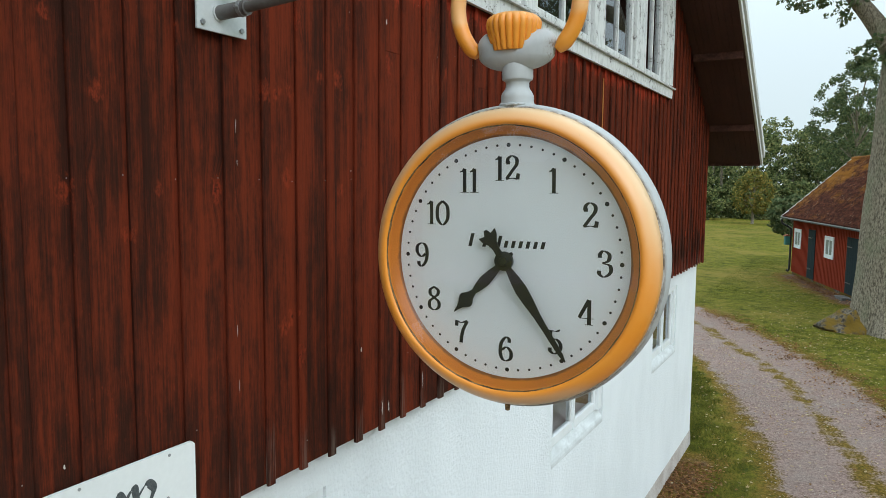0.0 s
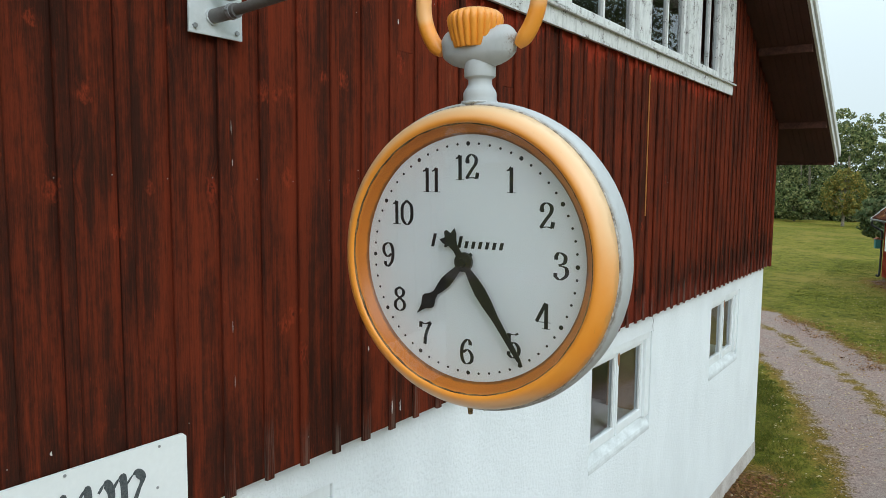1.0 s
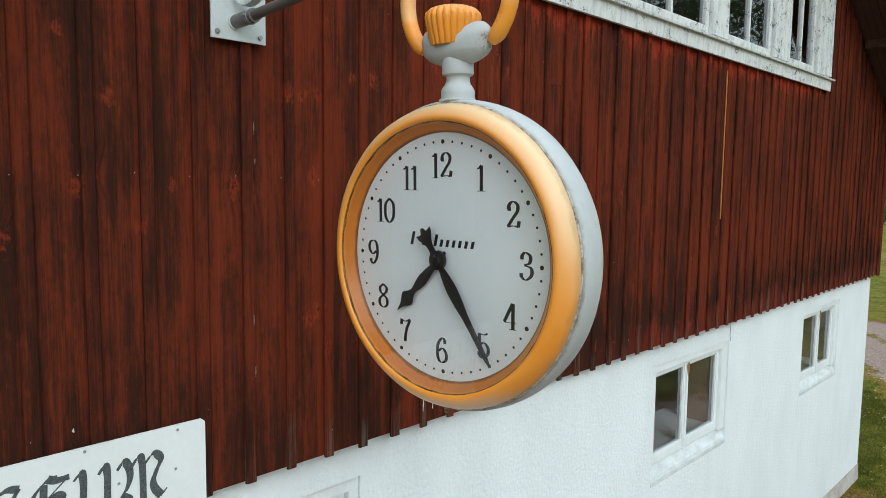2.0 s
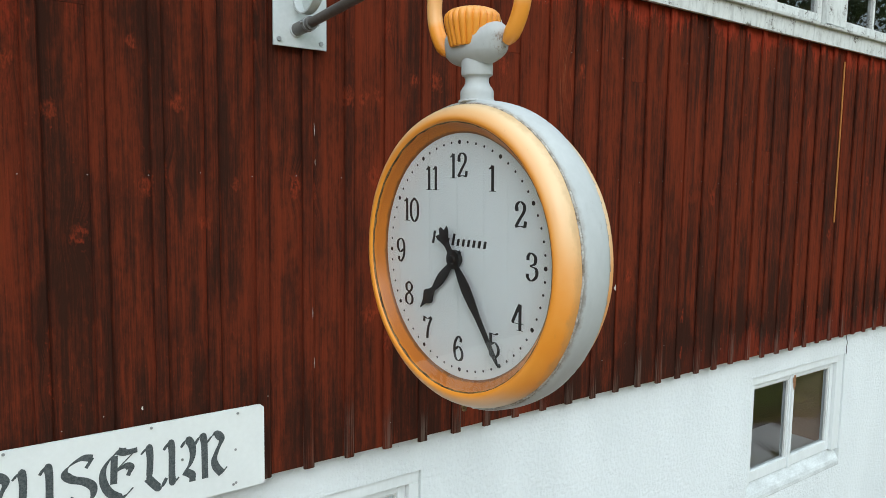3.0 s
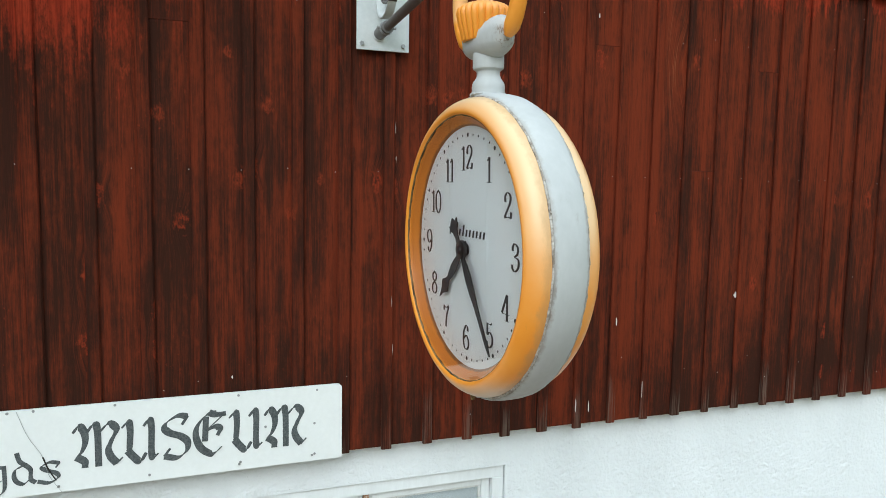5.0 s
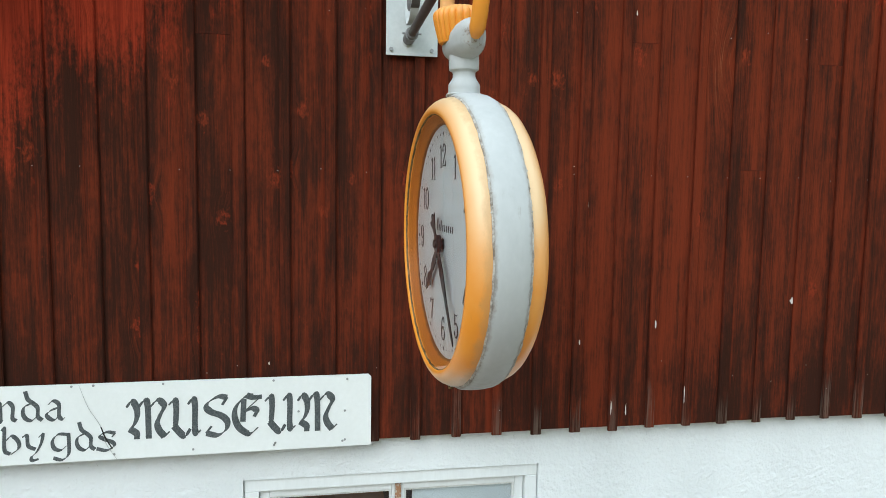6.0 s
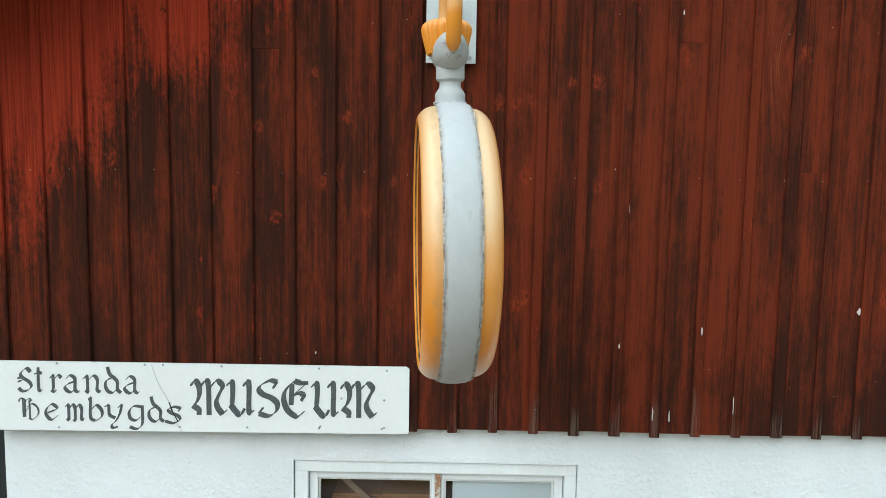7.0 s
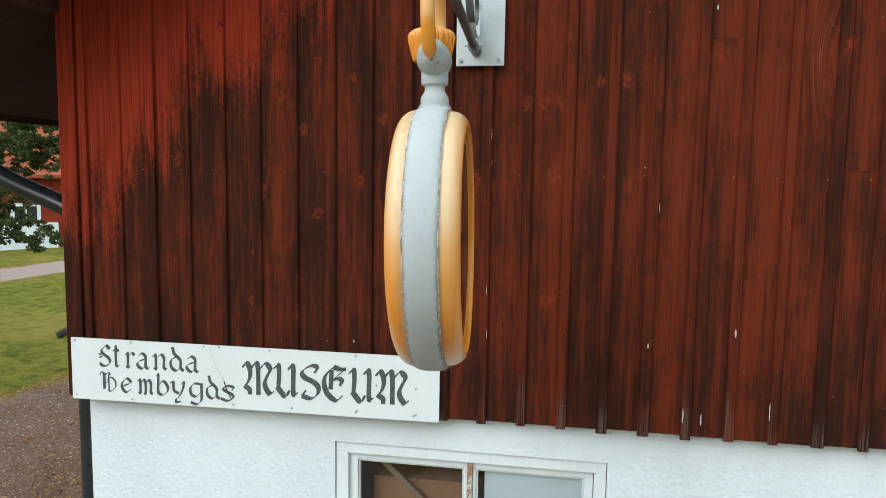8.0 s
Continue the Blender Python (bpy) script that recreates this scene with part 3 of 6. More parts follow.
def soffit(y):
    return EAVE + SLOPE * (Y1 - RIDGE - abs(y - RIDGE))


def structure(name, label, category):
    return empty(name, Matrix(), label, category, kind="structure")


# ground storey, rough white plaster
WINDOWS = [(-0.535, 0.778), (3.49, 4.80), (6.70, 7.95)]
W_LOW, W_TOP = 1.70, 2.577


def pierced_wall(x0, x1, ys, zs, holes):
    """One closed wall with openings: cells of a grid, left out where holes says so."""
    bm = bmesh.new()
    grid = {}

    def at(i, j, s):
        if (i, j, s) not in grid:
            grid[i, j, s] = bm.verts.new(((x0, x1)[s], ys[i], zs[j]))
        return grid[i, j, s]

    solid = {(i, j) for i in range(len(ys) - 1) for j in range(len(zs) - 1)} - set(holes)
    for i, j in sorted(solid):
        for s in (0, 1):
            bm.faces.new([at(*q, s) for q in ((i, j), (i + 1, j), (i + 1, j + 1), (i, j + 1))])
        for (di, dj), ends in (((-1, 0), ((i, j), (i, j + 1))), ((1, 0), ((i + 1, j), (i + 1, j + 1))), ((0, -1), ((i, j), (i + 1, j))), ((0, 1), ((i, j + 1), (i + 1, j + 1)))):
            if (i + di, j + dj) not in solid:
                a, b = ends
                bm.faces.new((at(*a, 0), at(*b, 0), at(*b, 1), at(*a, 1)))
    return bm


bm = pierced_wall(-0.40, -0.06, [Y0 + 0.052] + [e for w in WINDOWS for e in w] + [Y1 - 0.08], [0.15, W_LOW, W_TOP, WOOD], [(1, 1), (3, 1), (5, 1)])
wall_base = tagged(part("wall_base", bm, M_plaster), "rough white plastered ground storey wall of the museum", "wall", kind="structure")
bm = bmesh.new()
prism(bm, [(-0.42, 0), (-0.045, 0), (-0.052, 0.15), (-0.057, 0.215), (-0.42, 0.225)], "y", Y0 + 0.034, Y1 - 0.06)
tagged(part("plinth", bm, M_plinth), "worn grey-brown stone plinth under the white wall", "plinth", kind="structure")

# other outer walls, floors and roof close the building
bm = bmesh.new()
box(bm, -9.0, -0.40, Y0 + 0.07, Y0 + 0.35, 0, WOOD)
box(bm, -9.0, -0.40, Y1 - 0.36, Y1 - 0.08, 0, WOOD)
box(bm, -9.3, -9.0, Y0 + 0.07, Y1 - 0.08, 0, WOOD)
tagged(part("wall_sides", bm, M_plaster), "white plastered side and back walls of the museum", "wall", kind="structure")
bm = bmesh.new()
box(bm, -9.0, -0.19, Y0, Y0 + 0.17, WOOD, soffit(Y0) + 0.05)
box(bm, -9.0, -0.19, Y1 - 0.17, Y1, WOOD, soffit(Y1) + 0.05)
prism(bm, [(Y0, WOOD), (Y1, WOOD), (Y1, EAVE), (RIDGE, soffit(RIDGE)), (Y0, EAVE)], "x", -9.25, -9.0)
tagged(part("wall_upper_sides", bm, M_soffit), "dark red boarded upper side walls", "wall", kind="structure")
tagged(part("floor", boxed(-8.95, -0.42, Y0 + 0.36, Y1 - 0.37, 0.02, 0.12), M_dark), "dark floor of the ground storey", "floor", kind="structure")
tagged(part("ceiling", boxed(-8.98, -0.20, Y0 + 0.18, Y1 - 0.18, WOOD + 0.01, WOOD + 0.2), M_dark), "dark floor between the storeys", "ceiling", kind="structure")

# boarded gable
gable = structure("wall_gable", "dark red stained gable wall of upright boards and battens", "wall")
bm = bmesh.new()
a, b, lo, hi = BAND
for outline in (
    [(Y0, WOOD + 0.01), (Y1, WOOD + 0.01), (Y1, lo), (Y0, lo)],
    [(Y0, lo), (a, lo), (a, hi), (Y0 + (hi - EAVE) / SLOPE, hi), (Y0, EAVE)],
    [(b, lo), (Y1, lo), (Y1, EAVE), (Y1 - (hi - EAVE) / SLOPE, hi), (b, hi)],
    [(Y0 + (hi - EAVE) / SLOPE, hi), (Y1 - (hi - EAVE) / SLOPE, hi), (RIDGE, soffit(RIDGE))],
):
    prism(bm, outline, "x", -0.19, -0.024)
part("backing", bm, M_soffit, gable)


def plank(name, y0, y1, x0, x1, z0, top, material, bevel):
    """An upright board with eased edges; top(y) gives its upper end."""
    outline = [(x0, y0), (x0, y1), (x1 - bevel, y1), (x1, y1 - bevel), (x1, y0 + bevel), (x1 - bevel, y0)]
    v = [(x, y, z0) for x, y in outline] + [(x, y, top(y)) for x, y in outline]
    f = [tuple(range(6))[::-1], tuple(range(6, 12))] + [(i, (i + 1) % 6, (i + 1) % 6 + 6, i + 6) for i in range(6)]
    return mesh_object(name, v, f, material, gable)


def stretch_tops(y0, y1):
    """The lengths of board over one strip of the gable."""
    a, b, lo, hi = BAND
    if y1 > a and y0 < b:
        return [(WOOD, lambda y: lo - 0.06), (hi + 0.10, lambda y: soffit(y) - 0.004)]
    return [(WOOD, lambda y: soffit(y) - 0.004)]


JOINTS = [(1.154, 4.475), (1.654, 3.932), (2.167, 4.42), (-0.60, 4.42), (3.3, 4.1), (5.2, 4.3), (7.4, 3.7)]   # where a board is pieced
rng = random.Random(4)
START = 0.0 + 0.012
k0 = math.floor((Y0 - START) / PITCH)
for k in range(k0, k0 + 64):
    c = START + k * PITCH                     # middle of a batten
    n0, n1 = max(c + 0.004, Y0), min(c + PITCH - 0.004, Y1)
    if n1 - n0 > 0.02:
        for z0, top in stretch_tops(n0, n1):
            d = rng.uniform(-0.003, 0.002)
            foot = z0 + (rng.uniform(-0.004, 0.006) if z0 == WOOD else 0)
            joint = [c for y, c in JOINTS if z0 == WOOD and n0 <= y < n1]
            if joint:
                cut = joint[0]
                plank("board", n0, n1, -0.024, d, foot, lambda y: cut - 0.0006, M_board, 0.003)
                plank("board", n0, n1, -0.024, d + 0.001, cut + 0.0006, top, M_board, 0.003)
            else:
                plank("board", n0, n1, -0.024, d, foot, top, M_board, 0.003)
    if Y0 + 0.03 < c < Y1 - 0.03:
        w = 0.0225 + rng.uniform(-0.002, 0.003)
        for z0, top in stretch_tops(c - w, c + w):
            foot = z0 - (rng.uniform(0.004, 0.014) if z0 == WOOD else 0)
            plank("batten", c - w, c + w, 0.003, 0.0165 + rng.uniform(-0.003, 0.003), foot, top, M_batten, 0.005)
for y0, y1 in ((Y0 - 0.004, Y0 + 0.085), (Y1 - 0.085, Y1 + 0.004)):
    plank("corner_board", y0, y1, 0.003, 0.024, WOOD - 0.012, lambda y: soffit(y) - 0.004, M_board, 0.004)

# a bare strip on one edge, pale flecks and drips on the boards
mesh = boxed(0.003, 0.010, 4.318, 4.332, 3.62, 4.76, bevel=0.002)
part("bare_strip", mesh, M_bare_strip, gable, "narrow strip of bare orange wood")
for y, z, w, h in ((1.980, 3.327, 0.012, 0.016), (0.207, 3.37, 0.0009, 0.026), (0.212, 3.17, 0.0009, 0.026), (0.947, 3.765, 0.003, 0.022), (0.924, 3.157, 0.004, 0.012), (1.284, 3.233, 0.005, 0.022),
                   (1.085, 2.853, 0.004, 0.035), (1.165, 2.834, 0.004, 0.030), (1.442, 2.893, 0.003, 0.05), (0.216, 4.07, 0.0009, 0.03), (0.219, 3.95, 0.001, 0.016), (1.144, 4.60, 0.004, 0.014), (0.879, 3.934, 0.003, 0.003), (-0.42, 3.10, 0.004, 0.008)):
    near = abs((y - START + PITCH / 2) % PITCH - PITCH / 2) < 0.026
    x = 0.0215 if near else 0.0035
    outline = [(y + w * math.cos(t) * rng.uniform(0.5, 1.2), z + h * math.sin(t) * rng.uniform(0.6, 1.1)) for t in [i * math.pi / 5 for i in range(10)]]
    mesh_object("fleck", [(x, a, b) for a, b in outline], [tuple(range(10))], M_fleck, gable)

# nail heads, too small to count one by one
v, f = [], []
for k in range(k0, k0 + 64):
    c = START + k * PITCH
    for z, off, x, odds in ((3.895, 0.142, 0.0035, 0.9), (4.62, 0.142, 0.0035, 0.4), (4.62, 0.0, 0.020, 0.2), (2.98, 0.06, 0.0035, 0.35), (2.98, 0.0, 0.020, 0.2), (3.45, 0.0, 0.020, 0.15)):
        if rng.random() < odds and Y0 + 0.02 < c + off < Y1 - 0.02:
            y, zz, i = c + off + rng.uniform(-0.012, 0.012), z + (rng.uniform(-0.009, 0.009) if odds > 0.8 else rng.uniform(-0.12, 0.12)), len(v)
            v += [(x, y + 0.0021 * math.cos(t), zz + 0.0021 * math.sin(t)) for t in (0, 1.05, 2.1, 3.14, 4.2, 5.25)]
            f.append(tuple(range(i, i + 6)))
tagged(mesh_object("nail_heads", v, f, M_bolt, gable), "small grey nail heads", kind="stuff")

# roof with a wide boarded overhang
OVER, OUT = 0.625, 0.90
for side in (1, -1):
    e = RIDGE + side * (Y1 - RIDGE + OUT)
    ze = EAVE - SLOPE * OUT
    bm = bmesh.new()
    prism(bm, [(e, ze), (RIDGE, soffit(RIDGE)), (RIDGE, soffit(RIDGE) + 0.16), (e, ze + 0.16)], "x", -9.8, OVER)
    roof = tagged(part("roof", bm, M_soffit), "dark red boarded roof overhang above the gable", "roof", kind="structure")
    for i in range(8):
        u0 = 0.03 + i * 0.073
        bm = bmesh.new()
        prism(bm, [(e - side * 0.02, ze - 0.014 + SLOPE * 0.02), (RIDGE + side * 0.05, soffit(RIDGE) - 0.014 - SLOPE * 0.05),
                   (RIDGE + side * 0.05, soffit(RIDGE) - 0.001 - SLOPE * 0.05), (e - side * 0.02, ze - 0.001 + SLOPE * 0.02)], "x", u0, u0 + 0.068)
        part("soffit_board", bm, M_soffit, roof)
    n, rows = 150, []
    v, f = [], []
    for i in range(n + 1):
        x = -9.82 + i * (OVER + 0.05 + 9.82) / n
        h = 0.19 + 0.022 * math.sin(i * 1.9)
        v += [(x, e + side * 0.06, ze + h - 0.03), (x, RIDGE, soffit(RIDGE) + h)]
    f = [(2 * i, 2 * i + 1, 2 * i + 3, 2 * i + 2) for i in range(n)]
    mesh_object("tile_courses", v, f, M_clay, roof, True)
    bm = bmesh.new()
    prism(bm, [(e + side * 0.05, ze - 0.03), (RIDGE, soffit(RIDGE) - 0.001), (RIDGE, soffit(RIDGE) + 0.20), (e + side * 0.05, ze + 0.17)], "x", OVER + 0.002, OVER + 0.03)
    part("barge_board", bm, M_barge, roof, "weathered white barge board")
    bm = bmesh.new()
    prism(bm, [(e + side * 0.06, ze + 0.085), (RIDGE, soffit(RIDGE) + 0.12), (RIDGE, soffit(RIDGE) + 0.24), (e + side * 0.06, ze + 0.205)], "x", OVER + 0.032, OVER + 0.056)
    part("cover_board", bm, M_barge, roof, "weathered white cover board")
    part("eave_board", boxed(-9.7, OVER - 0.01, e - 0.012, e + 0.012, ze - 0.035, ze + 0.12), M_purlin, roof, "dark red eave board")
    for y in (RIDGE + side * (Y1 - RIDGE + 0.02), RIDGE + side * (Y1 - RIDGE - 1.36), RIDGE + side * 2.6):
        z = soffit(y) - 0.016
        bm = bmesh.new()
        prism(bm, [(y - 0.06, z + 0.06 * SLOPE * side), (y + 0.06, z - 0.06 * SLOPE * side), (y + 0.045, z - 0.05), (y - 0.05, z - 0.055)], "x", 0.03, OVER - 0.02)
        part("purlin_end", bm, M_purlin, roof, "weathered dark red purlin end")

# gutter and downpipe on the side of the sign
bm = bmesh.new()
e = Y0 - OUT
prism(bm, [(e - 0.08 + 0.07 * math.cos(t), 4.27 + 0.07 * math.sin(t)) for t in [math.pi + i * math.pi / 8 for i in range(9)]]
      + [(e - 0.08 + 0.062 * math.cos(t), 4.27 + 0.062 * math.sin(t)) for t in [2 * math.pi - i * math.pi / 8 for i in range(9)]], "x", -9.7, 0.58)
pipe = structure("downpipe", "black painted metal gutter and downpipe at the house corner", "downpipe")
part("gutter", bm, M_gutter, pipe, smooth=True)
bm = bmesh.new()
tube(bm, glide([(-0.25, e - 0.08, 4.24), (-0.25, e - 0.07, 4.10), (-0.25, e + 0.06, 3.99), (-0.25, -2.45, 3.825), (-0.25, -2.12, 3.69), (-0.25, -2.05, 3.62), (-0.25, -2.02, 3.4)], 6), 0.052, 18)
part("slanting_pipe", bm, M_gutter, pipe, smooth=True)
bm = bmesh.new()
tube(bm, [(-0.25, -2.02, 3.41), (-0.25, -2.02, 0.25), (-0.20, -2.09, 0.12)], 0.048, 18)
part("standing_pipe", bm, M_gutter, pipe, smooth=True)


def casing(bm, y0, y1, z0, z1, w, x0, x1):
    """Four bars round an opening, butted end to end."""
    box(bm, x0, x1, y0, y0 + w, z0, z1, 0.004)
    box(bm, x0, x1, y1 - w, y1, z0, z1, 0.004)
    box(bm, x0, x1, y0 + w, y1 - w, z1 - w, z1, 0.004)
    box(bm, x0, x1, y0 + w, y1 - w, z0, z0 + w, 0.004)


def pane(y0, y1, z0, z1, x, parent, material=None):
    ob = mesh_object("pane", [(x, y0, z0), (x, y1, z0), (x, y1, z1), (x, y0, z1)], [(0, 1, 2, 3)], material or M_glass, parent)
    ob.visible_shadow = False
    return ob


# ground storey windows: two sashes each, set back in the plaster
M_sill = worn("worn_sill_paint", (0.50, 0.525, 0.525), (0.70, 0.735, 0.74), 0.85, 14, 90, (1, 0.5, 1), bump=0.4, dist=0.004, spread=0.2)
M_peel = worn("peeled_wood", (0.17, 0.075, 0.035), (0.36, 0.19, 0.10), 0.8, 40, 160, bump=0.5)
MIDS = [0.134, 4.085, 7.33]
for i, (a, b) in enumerate(WINDOWS):
    win = structure("window_%d" % (i + 1), "white painted two-light window set in plaster, paint flaking", "window")
    mid, foot, head = MIDS[i], W_LOW + 0.105, W_TOP - 0.004
    left, right = (0.064, 0.058) if i == 0 else (0.050, 0.105)
    bm = bmesh.new()
    box(bm, -0.17, -0.072, a + 0.003, a + left, foot, head - 0.056, 0.004)
    box(bm, -0.17, -0.072, b - right, b - 0.003, foot, head - 0.056, 0.004)
    box(bm, -0.17, -0.0722, a + 0.003, b - 0.003, head - 0.0555, head, 0.004)
    part("window_frame", bm, M_trim, win)
    bm = bmesh.new()
    prism(bm, [(-0.20, W_LOW + 0.103), (-0.20, W_LOW + 0.002), (-0.058, W_LOW - 0.026), (-0.0565, W_LOW - 0.020), (-0.058, W_LOW + 0.006), (-0.066, W_LOW + 0.030), (-0.112, W_LOW + 0.098)], "y", a + 0.002, b - 0.002)
    part("window_sill", bm, M_sill, win, "sloping white sill with worn paint")
    z0, z1 = foot + 0.002, head - 0.058
    for s0, s1, outer in ((a + left + 0.003, mid - 0.014, 0), (mid + 0.014, b - right - 0.003, 1)):
        bm = bmesh.new()
        w0, w1 = (0.014, 0.040) if outer else (0.040, 0.014)
        box(bm, -0.150, -0.098, s0, s0 + w0, z0, z1, 0.003)
        box(bm, -0.150, -0.098, s1 - w1, s1, z0, z1, 0.003)
        box(bm, -0.150, -0.0985, s0 + w0, s1 - w1, z1 - 0.036, z1, 0.004)
        box(bm, -0.150, -0.0985, s0 + w0, s1 - w1, z0, z0 + 0.075, 0.004)
        sash = part("sash", bm, M_trim, win)
        bm = bmesh.new()      # putty line round the pane
        q0, q1 = s0 + w0, s1 - w1
        box(bm, -0.126, -0.108, q0 + 0.0005, q0 + 0.010, z0 + 0.0755, z1 - 0.0365)
        box(bm, -0.126, -0.108, q1 - 0.010, q1 - 0.0005, z0 + 0.0755, z1 - 0.0365)
        box(bm, -0.126, -0.108, q0 + 0.0105, q1 - 0.0105, z1 - 0.046, z1 - 0.0365)
        part("putty", bm, M_weathered, sash)
        pane(q0 - 0.002, q1 + 0.002, z0 + 0.07, z1 - 0.034, -0.122, sash)
    if i:
        bm = bmesh.new()
        box(bm, -0.62, -0.152, a + 0.004, b - 0.004, z0 + 0.015, z0 + 0.045, 0.004)
        part("inner_sill", bm, M_trim, win, "white painted inner sill board")
        bm = bmesh.new()
        box(bm, -0.42, -0.152, b - 0.135, b - 0.110, z0 + 0.047, z1, 0.004)
        part("inner_lining", bm, M_rawwood, win, "bare wooden lining board inside the window")
    mullion = part("mullion", boxed(-0.15, -0.084, mid - 0.0135, mid + 0.0135, foot, head - 0.057, bevel=0.006), M_bare if i == 0 else M_trim, win, "mullion with paint peeled to brown wood" if i == 0 else "")
    if i:
        rr = random.Random(60 + i)
        outline = [(mid + 0.002 + 0.022 * math.cos(t) * rr.uniform(0.5, 1.1), head - 0.115 + 0.062 * math.sin(t) * rr.uniform(0.6, 1.05)) for t in [k * math.pi / 7 for k in range(14)]]
        bm = bmesh.new()
        prism(bm, outline, "x", -0.0835, -0.081)
        part("peeled_patch", bm, M_peel, mullion, "peeling strip of bare brown wood")

# upper row of windows with a long flaking apron
a, b, lo, hi = BAND
win = structure("window_4", "long row of white casement windows with flaking paint", "window")
bm = bmesh.new()
prism(bm, [(0.024, lo - 0.065), (0.045, lo - 0.065), (0.050, lo + 0.035), (0.024, lo + 0.035)], "y", a - 0.04, b + 0.02)
part("apron", bm, M_flaky, win, "long white apron board with flaking paint")
bm = bmesh.new()
prism(bm, [(-0.10, lo + 0.075), (-0.10, lo + 0.037), (0.075, lo + 0.037), (0.078, lo + 0.05)], "y", a - 0.05, b + 0.05)
part("window_sill", bm, M_flaky, win)
part("head_board", boxed(0.0, 0.05, a - 0.04, b + 0.03, hi, hi + 0.10, bevel=0.004), M_flaky, win)
part("drip_cap", boxed(0.0, 0.085, a - 0.06, b + 0.06, hi + 0.102, hi + 0.125, bevel=0.004), M_flaky, win)
for y0, y1 in ((a - 0.04, a + 0.10), (b - 0.12, b + 0.02)):
    part("side_casing", boxed(-0.03, 0.048, y0, y1, lo + 0.077, hi - 0.002, bevel=0.004), M_flaky, win)
lights = [(0.70, 1.55), (1.75, 2.62), (2.83, 3.965), (4.265, 5.195), (5.595, 6.325)]
posts = [(1.565, 1.735), (2.635, 2.815), (3.98, 4.25), (5.21, 5.58)]
for y0, y1 in posts:
    part("post", boxed(-0.05, 0.034, y0, y1, lo + 0.077, hi - 0.002, bevel=0.005), M_flaky, win)
part("post", boxed(-0.05, 0.034, 6.34, 6.598, lo + 0.077, hi - 0.002, bevel=0.005), M_flaky, win)
part("back_frame", boxed(-0.05, -0.012, a + 0.102, 0.698, lo + 0.077, hi - 0.002), M_flaky, win)
for y0, y1 in lights:
    mid = (y0 + y1) / 2
    bm = bmesh.new()
    casing(bm, y0, y1, lo + 0.08, hi - 0.004, 0.055, -0.045, 0.004)
    box(bm, -0.04, 0.0, mid - 0.014, mid + 0.014, lo + 0.135, hi - 0.06, 0.003)
    sash = part("sash", bm, M_flaky, win)
    pane(y0 + 0.05, mid - 0.012, lo + 0.13, hi - 0.055, -0.022, sash)
    pane(mid + 0.012, y1 - 0.05, lo + 0.13, hi - 0.055, -0.022, sash)

# a hairline crack over the corner of the second window
crack = [(4.815, W_TOP - 0.01), (4.800, 2.62), (4.812, 2.66), (4.790, 2.70), (4.798, 2.752)]
bm = bmesh.new()
pen(bm, [crack], 0.006, 0, 0.004, lambda u, v, lift: (-0.0585 + lift, u, v), soft=False)
part("crack", bm, M_dark, wall_base, "dark crack in the plaster")

# what shows behind the lower panes
tagged(part("window_blind", boxed(-0.136, -0.1265, 0.203, 0.672, 1.85, 2.474), M_blind), "plain pale blind hanging behind the window", "blind")
bm = bmesh.new()
tube(bm, [(-0.195, -0.46, 2.57), (-0.195, -0.02, 2.165)], 0.020, 4)
tagged(part("timber_brace", bm, M_rawwood), "slanting bare wooden brace behind the window", "brace")
bm = bmesh.new()
box(bm, -0.66, -0.235, -0.385, 0.10, 1.80, 2.325, 0.004)
box(bm, -0.655, -0.237, -0.38, -0.145, 2.327, 2.339)
box(bm, -0.655, -0.237, -0.14, 0.095, 2.327, 2.341)
tagged(part("cardboard_box", bm, M_carton), "brown cardboard box on the shelf behind the window", "box")
tagged(part("shelf", boxed(-0.75, -0.42, -0.52, 1.0, 1.74, 1.80), M_rawwood), "bare wooden shelf behind the window", "shelf")
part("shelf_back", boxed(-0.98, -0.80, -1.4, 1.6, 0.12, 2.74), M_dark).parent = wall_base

# ---- museum sign ----
sign = empty("museum_sign", pose(0.024, 0, 2.742), "white painted board sign with dark blackletter words, cracked", "sign")
bm = bmesh.new()
prism(bm, [(-1.893, -0.012), (-0.006, 0.002), (0.0, 0.008), (0.0, 0.296), (-0.012, 0.307), (-1.893, 0.303)], "x", 0.0, 0.011)
board = part("sign_board", bm, M_sign, sign)
